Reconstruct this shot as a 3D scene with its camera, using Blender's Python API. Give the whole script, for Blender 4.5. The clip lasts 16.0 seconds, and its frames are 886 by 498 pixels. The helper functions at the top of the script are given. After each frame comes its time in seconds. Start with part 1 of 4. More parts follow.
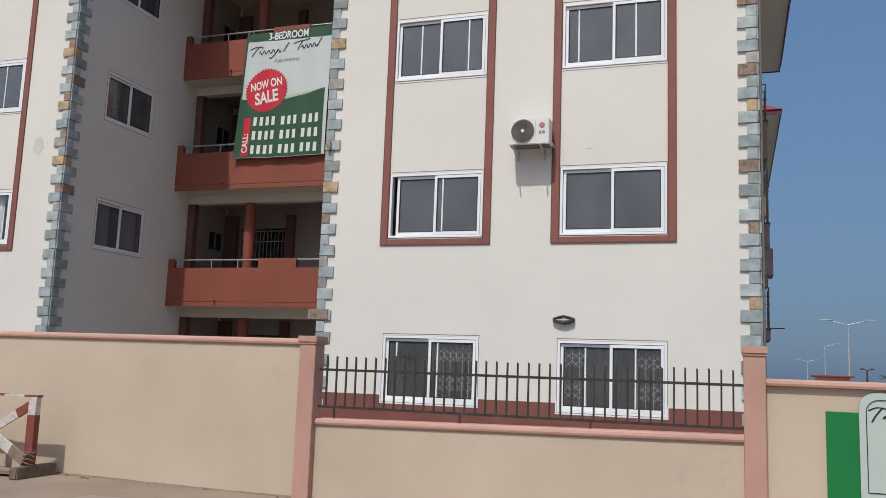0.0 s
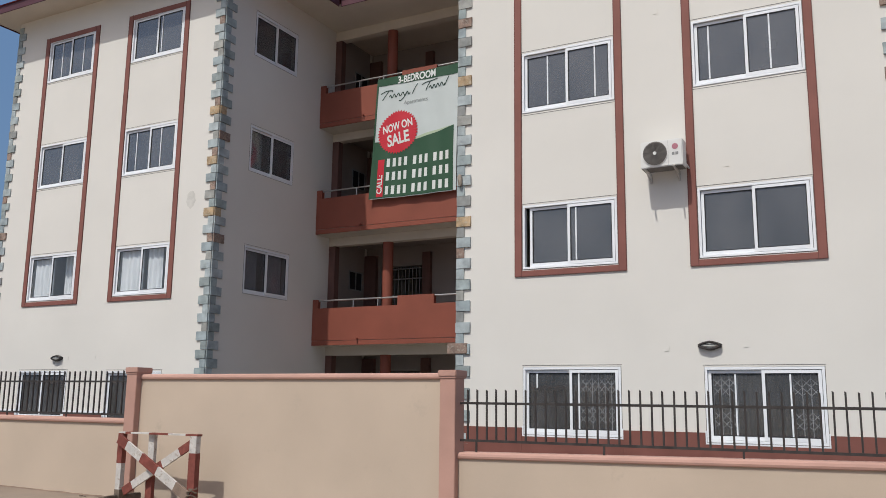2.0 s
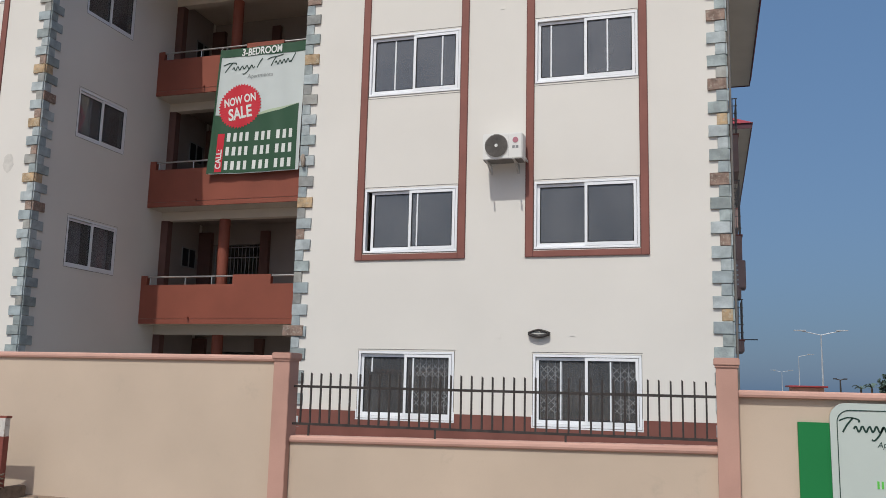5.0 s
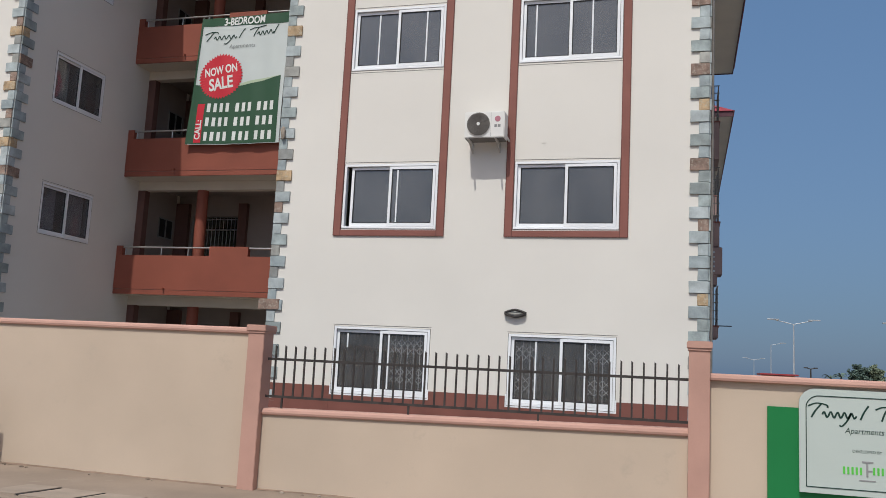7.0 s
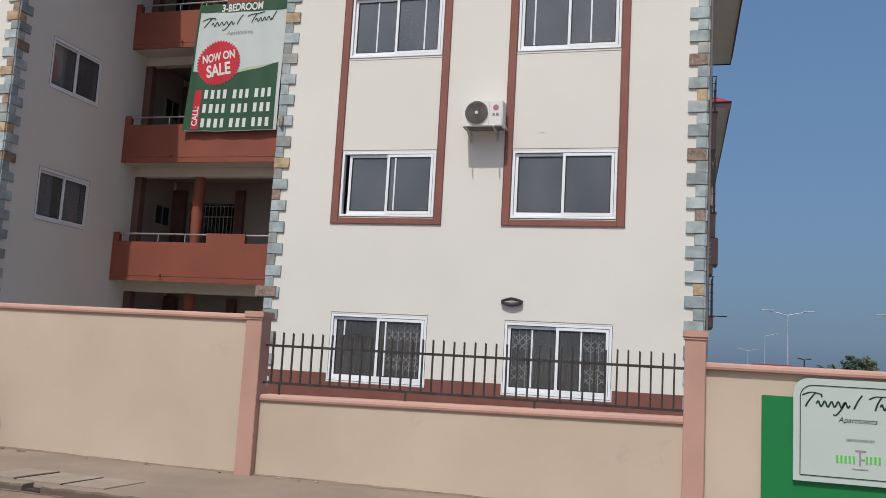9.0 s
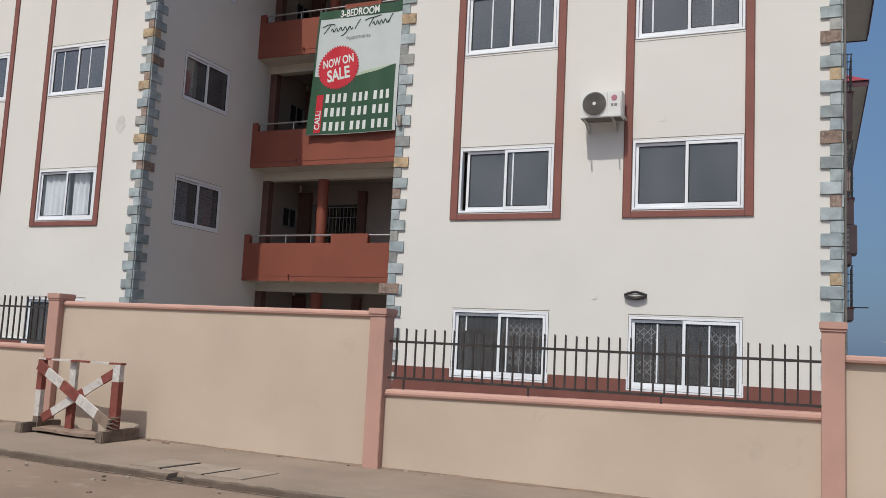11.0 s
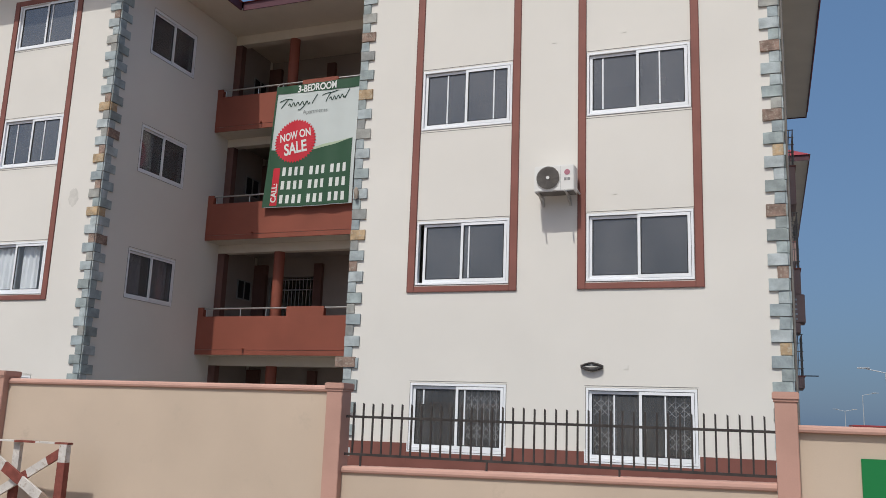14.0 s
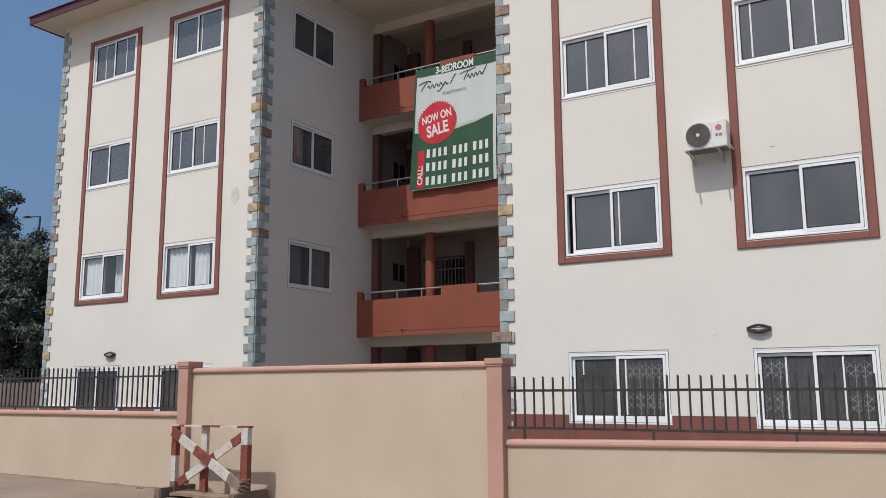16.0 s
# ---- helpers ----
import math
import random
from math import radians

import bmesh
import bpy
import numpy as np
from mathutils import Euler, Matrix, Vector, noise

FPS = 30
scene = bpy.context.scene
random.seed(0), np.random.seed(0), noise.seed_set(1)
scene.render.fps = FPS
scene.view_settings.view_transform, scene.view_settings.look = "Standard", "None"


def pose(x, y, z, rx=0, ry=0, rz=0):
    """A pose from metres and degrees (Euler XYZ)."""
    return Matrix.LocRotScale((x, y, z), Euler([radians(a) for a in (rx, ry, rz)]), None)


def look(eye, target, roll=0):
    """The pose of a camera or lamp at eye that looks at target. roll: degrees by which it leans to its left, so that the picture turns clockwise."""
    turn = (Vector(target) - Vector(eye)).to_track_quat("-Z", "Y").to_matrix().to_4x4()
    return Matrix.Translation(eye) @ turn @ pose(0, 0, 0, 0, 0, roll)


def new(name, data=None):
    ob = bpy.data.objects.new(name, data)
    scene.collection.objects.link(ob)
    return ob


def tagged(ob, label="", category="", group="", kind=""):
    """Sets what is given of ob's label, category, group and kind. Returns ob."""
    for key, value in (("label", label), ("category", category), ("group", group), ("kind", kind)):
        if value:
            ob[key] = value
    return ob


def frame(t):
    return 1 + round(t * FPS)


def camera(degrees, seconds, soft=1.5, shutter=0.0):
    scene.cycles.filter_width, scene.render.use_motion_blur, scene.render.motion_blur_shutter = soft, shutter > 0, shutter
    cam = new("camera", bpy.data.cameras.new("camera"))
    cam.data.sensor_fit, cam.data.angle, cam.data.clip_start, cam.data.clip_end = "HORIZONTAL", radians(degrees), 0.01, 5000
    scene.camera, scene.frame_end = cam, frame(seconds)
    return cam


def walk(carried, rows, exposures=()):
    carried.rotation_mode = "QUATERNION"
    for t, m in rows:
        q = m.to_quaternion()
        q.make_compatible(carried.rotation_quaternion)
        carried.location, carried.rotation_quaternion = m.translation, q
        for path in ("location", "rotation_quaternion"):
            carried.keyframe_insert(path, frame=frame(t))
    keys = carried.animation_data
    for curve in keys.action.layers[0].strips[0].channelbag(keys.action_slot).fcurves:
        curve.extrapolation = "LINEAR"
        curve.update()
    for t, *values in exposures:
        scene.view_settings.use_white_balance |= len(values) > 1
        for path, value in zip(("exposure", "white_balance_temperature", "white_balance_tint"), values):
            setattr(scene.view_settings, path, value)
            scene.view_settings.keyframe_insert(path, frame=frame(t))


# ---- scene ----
cam = camera(54.7, 16.0, soft=0.85)
PATH = [
    (0, (-0.36, -14.824, 1.784), (-1.002, -12.951, 2.063), 2.1),
    (0.5, (-0.334, -14.818, 1.78), (-1.107, -13.003, 2.105), 1.6),
    (1, (-0.323, -14.819, 1.791), (-1.19, -13.047, 2.121), 1.4),
    (1.5, (-0.317, -14.825, 1.787), (-1.242, -13.083, 2.117), 1.1),
    (2, (-0.313, -14.813, 1.771), (-1.245, -13.077, 2.118), 0.7),
    (2.5, (-0.32, -14.799, 1.769), (-1.199, -13.034, 2.108), 0.9),
    (3, (-0.297, -14.845, 1.768), (-1.101, -13.044, 2.1), 1.1),
    (3.5, (-0.332, -14.818, 1.772), (-1.089, -12.997, 2.109), 0.9),
    (4, (-0.315, -14.804, 1.77), (-1.006, -12.953, 2.084), 1.7),
    (4.5, (-0.332, -14.818, 1.786), (-0.967, -12.948, 2.099), 1.4),
    (5, (-0.325, -14.817, 1.79), (-0.915, -12.932, 2.104), 1.4),
    (5.2, (-0.324, -14.82, 1.798), (-0.9, -12.93, 2.106), 1.4),
    (7.3, (-0.32, -14.77, 1.738), (-0.864, -12.864, 2.002), 2.9),
    (7.5, (-0.326, -14.786, 1.731), (-0.87, -12.879, 1.992), 2.9),
    (8, (-0.325, -14.792, 1.732), (-0.846, -12.878, 1.994), 3.3),
    (10.3, (-0.356, -14.834, 1.737), (-1.034, -12.965, 1.952), 2.7),
    (10.5, (-0.339, -14.833, 1.731), (-1.063, -12.982, 1.952), 2.7),
    (11, (-0.321, -14.806, 1.718), (-1.12, -12.986, 1.94), 2.8),
    (11.5, (-0.327, -14.821, 1.722), (-1.17, -13.023, 1.954), 2.3),
    (12, (-0.319, -14.814, 1.745), (-1.166, -13.022, 2.011), 2.0),
    (12.5, (-0.303, -14.821, 1.757), (-1.119, -13.03, 2.113), 2.2),
    (13, (-0.306, -14.842, 1.764), (-1.13, -13.063, 2.159), 2.3),
    (13.5, (-0.311, -14.828, 1.746), (-1.086, -13.028, 2.145), 2.2),
    (14, (-0.317, -14.853, 1.743), (-1.018, -13.021, 2.132), 2.1),
    (14.5, (-0.312, -14.837, 1.738), (-0.987, -12.991, 2.111), 1.6),
    (15, (-0.329, -14.847, 1.765), (-1.036, -13.01, 2.12), 1.0),
    (15.5, (-0.326, -14.873, 1.757), (-1.228, -13.118, 2.089), 0.1),
    (16, (-0.328, -14.841, 1.744), (-1.345, -13.15, 2.069), -0.3),
]
walk(cam, [(t, look(eye, target, roll)) for t, eye, target, roll in PATH])

# ---------------------------------------------------------------- light
SUN_DIR = Vector((0.13, 1.0, -1.60)).normalized()
world = bpy.data.worlds.new("World")
scene.world = world
world.use_nodes = True
wn = world.node_tree
# a hazy tropical sky: a dusty bright field round the sun, clear air near the horizon, and a blue veil
skies = []
for haze_dust in (10.0, 1.0):
    sky = wn.nodes.new("ShaderNodeTexSky")
    sky.sky_type = 'NISHITA'
    sky.sun_disc = False
    sky.sun_elevation = math.asin(-SUN_DIR.z)
    sky.sun_rotation = math.pi + 0.13
    sky.air_density, sky.dust_density, sky.ozone_density = 1.0, haze_dust, 2.0
    skies.append(sky)
both, haze = wn.nodes.new("ShaderNodeMix"), wn.nodes.new("ShaderNodeMix")
both.data_type = haze.data_type = 'RGBA'
both.inputs[0].default_value = 0.34
haze.inputs[0].default_value = 0.243
haze.inputs[7].default_value = (1.75, 4.65, 9.6, 1)
wn.links.new(skies[0].outputs[0], both.inputs[6])
wn.links.new(skies[1].outputs[0], both.inputs[7])
wn.links.new(both.outputs[2], haze.inputs[6])
wn.links.new(haze.outputs[2], wn.nodes["Background"].inputs[0])
wn.nodes["Background"].inputs[1].default_value = 0.092
sun = new("sun", bpy.data.lights.new("sun", "SUN"))
sun.data.energy, sun.data.angle, sun.data.color = 2.95, radians(0.6), (1.0, 0.99, 0.935)
sun.matrix_world = look(-SUN_DIR * 60, (0, 0, 0))
scene.view_settings.exposure = 0.0


# ---------------------------------------------------------------- materials
def material(name, base, rough=0.8, metal=0.0, vary=0.12, scale=1.2, grain=60.0, bump=0.15, spots=None, spot_at=0.6, per_object=0.0, spec=0.3):
    """Noise-varied paint, plaster, stone or metal: broad blotches, fine grain and a small relief, in metres."""
    m = bpy.data.materials.new(name)
    m.use_nodes = True
    t = m.node_tree
    b = t.nodes["Principled BSDF"]
    b.inputs["Roughness"].default_value, b.inputs["Metallic"].default_value = rough, metal
    b.inputs["Specular IOR Level"].default_value = spec
    geo = t.nodes.new("ShaderNodeNewGeometry")
    broad, fine = t.nodes.new("ShaderNodeTexNoise"), t.nodes.new("ShaderNodeTexNoise")
    broad.inputs["Scale"].default_value, broad.inputs["Detail"].default_value = scale, 6
    fine.inputs["Scale"].default_value, fine.inputs["Detail"].default_value = grain, 3
    for n in (broad, fine):
        t.links.new(geo.outputs["Position"], n.inputs["Vector"])
    mix = t.nodes.new("ShaderNodeMix")
    mix.data_type = 'RGBA'
    mix.inputs[6].default_value = (*[c * (1 - vary) for c in base], 1)
    mix.inputs[7].default_value = (*[min(1, c * (1 + vary)) for c in base], 1)
    add = t.nodes.new("ShaderNodeMath")
    add.operation = 'MULTIPLY_ADD'
    t.links.new(fine.outputs[0], add.inputs[0])
    add.inputs[1].default_value = 0.45
    rng = t.nodes.new("ShaderNodeMapRange")
    rng.inputs[1].default_value, rng.inputs[2].default_value = 0.3, 0.7
    rng.inputs[3].default_value, rng.inputs[4].default_value = -0.22, 0.78
    t.links.new(broad.outputs[0], rng.inputs[0])
    t.links.new(rng.outputs[0], add.inputs[2])
    t.links.new(add.outputs[0], mix.inputs[0])
    colour = mix.outputs[2]
    if spots:
        big = t.nodes.new("ShaderNodeTexNoise")
        big.inputs["Scale"].default_value, big.inputs["Detail"].default_value, big.inputs["Roughness"].default_value = scale * 2.7, 8, 0.7
        t.links.new(geo.outputs["Position"], big.inputs["Vector"])
        ramp = t.nodes.new("ShaderNodeMapRange")
        ramp.inputs[1].default_value, ramp.inputs[2].default_value = spot_at, spot_at + 0.12
        t.links.new(big.outputs[0], ramp.inputs[0])
        m2 = t.nodes.new("ShaderNodeMix")
        m2.data_type = 'RGBA'
        t.links.new(ramp.outputs[0], m2.inputs[0])
        t.links.new(colour, m2.inputs[6])
        m2.inputs[7].default_value = (*spots, 1)
        colour = m2.outputs[2]
    if per_object:
        info = t.nodes.new("ShaderNodeObjectInfo")
        hsv = t.nodes.new("ShaderNodeHueSaturation")
        r2 = t.nodes.new("ShaderNodeMapRange")
        r2.inputs[3].default_value, r2.inputs[4].default_value = 1 - per_object, 1 + per_object
        t.links.new(info.outputs["Random"], r2.inputs[0])
        t.links.new(r2.outputs[0], hsv.inputs["Value"])
        t.links.new(colour, hsv.inputs["Color"])
        colour = hsv.outputs[0]
    t.links.new(colour, b.inputs["Base Color"])
    if bump:
        bp = t.nodes.new("ShaderNodeBump")
        bp.inputs["Strength"].default_value, bp.inputs["Distance"].default_value = bump, 0.01
        t.links.new(add.outputs[0], bp.inputs["Height"])
        t.links.new(bp.outputs[0], b.inputs["Normal"])
    return m


def stone_material():
    """Slate quoins: blue-grey with some ochre and brown stones, one tone a stone, veined."""
    m = material("slate", (0.33, 0.365, 0.37), 0.75, vary=0.24, scale=5, grain=38, bump=0.7, spots=(0.40, 0.42, 0.40), spot_at=0.6)
    t = m.node_tree
    b = t.nodes["Principled BSDF"]
    veins = b.inputs["Base Color"].links[0].from_socket
    info = t.nodes.new("ShaderNodeObjectInfo")
    ramp = t.nodes.new("ShaderNodeValToRGB")
    ramp.color_ramp.interpolation = 'CONSTANT'
    tones = [(0, (0.92, 0.96, 0.98)), (0.22, (1.1, 1.12, 1.12)), (0.45, (0.98, 1.02, 1.0)), (0.62, (1.2, 1.2, 1.2)), (0.76, (0.8, 0.82, 0.8)),
             (0.90, (1.0, 0.90, 0.82)), (0.96, (0.78, 0.72, 0.68))]
    el = ramp.color_ramp.elements
    el[0].color = (*tones[0][1], 1)
    el[1].position, el[1].color = tones[1][0], (*tones[1][1], 1)
    for p, c in tones[2:]:
        el.new(p).color = (*c, 1)
    t.links.new(info.outputs["Random"], ramp.inputs[0])
    mul = t.nodes.new("ShaderNodeMix")
    mul.data_type, mul.blend_type = 'RGBA', 'MULTIPLY'
    mul.inputs[0].default_value = 1
    t.links.new(veins, mul.inputs[6])
    t.links.new(ramp.outputs[0], mul.inputs[7])
    t.links.new(mul.outputs[2], b.inputs["Base Color"])
    return m


def glass_material(name, tint, gloss, film=0.2, haze_dust=(0.36, 0.36, 0.36), sheen=(1.0, 0.84, 0.67)):
    """Bronze-tinted window glass: a clear tint under a mirror-smooth reflection, with a thin dust film that paints in
    reflected sky haze.
    """
    m = bpy.data.materials.new(name)
    m.use_nodes = True
    t = m.node_tree
    t.nodes.remove(t.nodes["Principled BSDF"])
    out = t.nodes["Material Output"]
    clear, shine, mix = t.nodes.new("ShaderNodeBsdfTransparent"), t.nodes.new("ShaderNodeBsdfGlossy"), t.nodes.new("ShaderNodeMixShader")
    # clouded grey diffuse layer stands in for the bright sky mirrored in the panes
    haze_film, over = t.nodes.new("ShaderNodeBsdfDiffuse"), t.nodes.new("ShaderNodeMixShader")
    geo, cloud, span = t.nodes.new("ShaderNodeNewGeometry"), t.nodes.new("ShaderNodeTexNoise"), t.nodes.new("ShaderNodeMapRange")
    cloud.inputs["Scale"].default_value, cloud.inputs["Detail"].default_value = 1.3, 4
    span.inputs[1].default_value, span.inputs[2].default_value = 0.3, 0.7
    span.inputs[3].default_value, span.inputs[4].default_value = film * 0.68, film * 1.32
    t.links.new(geo.outputs["Position"], cloud.inputs["Vector"])
    t.links.new(cloud.outputs[0], span.inputs[0])
    clear.inputs[0].default_value = (*tint, 1)
    haze_film.inputs[0].default_value = (*haze_dust, 1)
    shine.inputs[0].default_value, shine.inputs["Roughness"].default_value = (*sheen, 1), 0.03
    # gloss grows towards grazing views
    lean, gain = t.nodes.new("ShaderNodeLayerWeight"), t.nodes.new("ShaderNodeMath")
    gain.operation = 'MULTIPLY_ADD'
    gain.inputs[1].default_value, gain.inputs[2].default_value = gloss * 2.0, gloss * 0.85
    t.links.new(lean.outputs["Facing"], gain.inputs[0])
    t.links.new(gain.outputs[0], mix.inputs[0])
    t.links.new(clear.outputs[0], mix.inputs[1])
    t.links.new(shine.outputs[0], mix.inputs[2])
    t.links.new(span.outputs[0], over.inputs[0])
    t.links.new(mix.outputs[0], over.inputs[1])
    t.links.new(haze_film.outputs[0], over.inputs[2])
    t.links.new(over.outputs[0], out.inputs[0])
    return m


STUCCO = material("cream_stucco", (0.692, 0.663, 0.613), 0.9, vary=0.035, scale=0.5, grain=90, bump=0.14)
TRIM = material("brown_trim_paint", (0.235, 0.092, 0.073), 0.65, vary=0.10, scale=2)
BAND_EDGE = material("dark_brown_line", (0.15, 0.056, 0.046), 0.65, vary=0.12, scale=3, bump=0)
RED = material("balcony_red_paint", (0.24, 0.071, 0.046), 0.6, vary=0.10, scale=1.1)
SALMON = material("salmon_paint", (0.455, 0.267, 0.213), 0.7, vary=0.09, scale=1.5, bump=0.2)
BEIGE = material("beige_wall_paint", (0.515, 0.415, 0.323), 0.85, vary=0.07, scale=0.7, grain=80, bump=0.14, spots=(0.46, 0.375, 0.295), spot_at=0.62)
SLATE = stone_material()
OCHRE = material("ochre_stone", (0.42, 0.30, 0.18), 0.8, vary=0.35, scale=7, grain=38, bump=0.7, spots=(0.46, 0.40, 0.30), spot_at=0.5)
RUST = material("rust_brown_stone", (0.25, 0.175, 0.14), 0.8, vary=0.4, scale=7, grain=38, bump=0.8, spots=(0.36, 0.31, 0.26), spot_at=0.52)
WHITE = material("white_aluminium", (0.785, 0.80, 0.82), 0.4, vary=0.03, bump=0)
GLASS = glass_material("tinted_glass", (0.28, 0.28, 0.28), 0.125, 0.20, haze_dust=(0.36, 0.355, 0.36), sheen=(0.93, 0.97, 1.0))
CLEAR = glass_material("clear_glass", (0.62, 0.63, 0.66), 0.05, 0.125, sheen=(0.9, 0.88, 0.86))
THIN = glass_material("thin_tint_glass", (0.93, 0.95, 0.97), 0.045, 0.06, sheen=(0.9, 0.88, 0.86))
SHADED = glass_material("side_glass", (0.66, 0.66, 0.68), 0.04, 0.15)
GRILLE = material("grey_grille_paint", (0.78, 0.78, 0.77), 0.6, vary=0.1, bump=0)
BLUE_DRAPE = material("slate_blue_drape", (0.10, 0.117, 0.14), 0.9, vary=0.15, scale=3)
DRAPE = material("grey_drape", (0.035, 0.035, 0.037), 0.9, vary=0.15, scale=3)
SIDE_BROWN = material("dark_brown_paint", (0.30, 0.205, 0.185), 0.7, vary=0.1)
RUBBER = material("black_gasket", (0.02, 0.02, 0.022), 0.6, bump=0)
IRON = material("dark_iron", (0.055, 0.048, 0.045), 0.5, vary=0.3, scale=6, metal=0.3)
STEEL = material("brushed_steel", (0.55, 0.55, 0.54), 0.35, metal=0.9, vary=0.1)
SOFFIT = material("soffit_paint", (0.62, 0.56, 0.48), 0.85, vary=0.05)
FASCIA = material("plum_fascia", (0.09, 0.035, 0.045), 0.55, vary=0.15)
ROOF = material("red_roof_sheet", (0.30, 0.045, 0.05), 0.5, vary=0.15)
# trim brown darkened and dulled to paint in the shade around the landing pillars
PILLAR_SHADE = material("shade_darkened_pillar_brown", (0.14, 0.072, 0.06), 0.75, vary=0.12, scale=2)
# darkened cream: the shade of the balcony recess is put into the colour
LANDING_SHADE = material("landing_shade_tone", (0.30, 0.257, 0.235), 0.9, vary=0.06)
ROOM = material("room_paint", (0.45, 0.42, 0.38), 0.9, vary=0.05)
CURTAIN = material("white_curtain", (0.84, 0.84, 0.83), 0.9, vary=0.06, scale=3)
ASPHALT = material("dusty_road", (0.228, 0.164, 0.121), 0.95, vary=0.2, scale=0.6, grain=45, bump=0.6, spots=(0.28, 0.225, 0.175), spot_at=0.55)
PAVING = material("dusty_pavement", (0.245, 0.19, 0.146), 0.95, vary=0.16, scale=0.8, grain=50, bump=0.5, spots=(0.27, 0.22, 0.175), spot_at=0.58)
CONCRETE = material("concrete", (0.30, 0.255, 0.21), 0.9, vary=0.15, scale=2, bump=0.5)
SLAB = material("drain_slab", (0.285, 0.228, 0.18), 0.92, vary=0.16, scale=2.4, grain=50, bump=0.5)
DIRT = material("gutter_dirt", (0.215, 0.157, 0.116), 0.95, vary=0.3, scale=5, bump=0.6)
BOUNCE_CUT = material("bounce_cutting_ground", (0.12, 0.115, 0.11), 0.95, vary=0.2, scale=1.5, bump=0.5)
REDDIRT = material("reddish_dirt", (0.215, 0.152, 0.112), 0.95, vary=0.25, scale=4, bump=0.5)
YARD = material("yard_concrete", (0.17, 0.157, 0.142), 0.9, vary=0.12, scale=1.5, bump=0.4)
DULL = material("dull_brown_render", (0.17, 0.135, 0.115), 0.95, vary=0.2, scale=1.2, bump=0.5)
EARTH = material("earth", (0.30, 0.25, 0.18), 0.95, vary=0.2, scale=0.3, bump=0.4)
PLASTIC = material("ac_white", (0.70, 0.69, 0.66), 0.45, vary=0.04, bump=0)
GREY = material("grille_grey", (0.17, 0.155, 0.14), 0.5, vary=0.15, scale=8, bump=0)
STEEL_DUST = material("dusty_steel", (0.55, 0.53, 0.50), 0.7, vary=0.2, scale=8, metal=0.2)
PINK = material("badge_pink", (0.42, 0.17, 0.21), 0.5, bump=0)
MID = material("badge_grey", (0.25, 0.25, 0.25), 0.5, bump=0)
BAN_GREEN = material("banner_green", (0.032, 0.085, 0.048), 0.65, vary=0.08, bump=0)
BAN_TEXT = material("banner_white_print", (0.66, 0.68, 0.66), 0.65, vary=0.04, bump=0)
BAN_WHITE = material("banner_white", (0.53, 0.575, 0.57), 0.65, vary=0.04, bump=0)
BAN_RED = material("banner_red", (0.52, 0.028, 0.045), 0.6, vary=0.06, bump=0)
BAN_LIME = material("banner_pale_green", (0.42, 0.50, 0.36), 0.65, bump=0)
INK = material("dark_green_ink", (0.012, 0.04, 0.03), 0.6, bump=0)
INKGREY = material("grey_ink", (0.25, 0.27, 0.27), 0.6, bump=0)
SIGN_GREEN = material("sign_green", (0.012, 0.175, 0.05), 0.45, vary=0.05, bump=0)
SIGN_WHITE = material("sign_white", (0.46, 0.52, 0.485), 0.4, vary=0.03, bump=0)
LIME = material("lime_ink", (0.10, 0.48, 0.07), 0.5, bump=0)
B_RED = material("barrier_red", (0.20, 0.058, 0.044), 0.7, vary=0.25, scale=9, spots=(0.17, 0.11, 0.08), spot_at=0.66)
B_WHITE = material("barrier_white", (0.54, 0.51, 0.475), 0.7, vary=0.14, scale=7, spots=(0.34, 0.27, 0.21), spot_at=0.545)
KERB = material("soiled_kerb", (0.115, 0.087, 0.066), 0.95, vary=0.3, scale=3, bump=0.6)
HOLLOW_SHADE = material("drain_shade_brown", (0.045, 0.034, 0.027), 0.95, vary=0.3, scale=8, bump=0.4)
PLINTH = material("plinth_paint", (0.19, 0.074, 0.058), 0.7, vary=0.12, scale=2)
STAIN = material("damp_stain", (0.585, 0.56, 0.515), 0.9, vary=0.1, scale=9, bump=0.1)
TIMBER = material("weathered_timber", (0.17, 0.13, 0.10), 0.9, vary=0.35, scale=7, bump=0.6)
DUSTY = material("dusty_timber", (0.235, 0.17, 0.13), 0.9, vary=0.25, scale=6, bump=0.6, spots=(0.17, 0.12, 0.085), spot_at=0.58)
CHAIN = material("rusty_rope", (0.16, 0.12, 0.09), 0.9, vary=0.3, scale=20)
# leaf colours lifted towards blue-grey, painting distance haze into the foliage
LEAF = material("haze_paled_green_leaf", (0.09, 0.112, 0.09), 0.75, vary=0.35, scale=1.4, grain=9, bump=0)
DARKLEAF = material("haze_paled_dark_leaf", (0.098, 0.118, 0.112), 0.8, vary=0.35, scale=1.0, grain=7, bump=0)
FARLEAF = material("haze_tinted_far_leaf", (0.085, 0.125, 0.105), 0.8, vary=0.3, scale=1.2, grain=7, bump=0)
LEAF2 = material("haze_tinted_pale_leaf", (0.16, 0.195, 0.135), 0.75, vary=0.35, scale=1.4, grain=9, bump=0)
BARK = material("bark", (0.10, 0.075, 0.055), 0.95, vary=0.3, scale=5, bump=0.8)
GALV = material("galvanised_pole", (0.50, 0.52, 0.54), 0.5, metal=0.6, vary=0.1)
LAMPGLASS = material("opal_glass", (0.75, 0.73, 0.66), 0.3, vary=0.02, bump=0)


# ---------------------------------------------------------------- builders
def origin(ob):
    v = Vector()
    while ob:
        v, ob = v + ob.location, ob.parent
    return v


def mesh_from(bm, name):
    me = bpy.data.meshes.new(name)
    bm.to_mesh(me)
    bm.free()
    return me


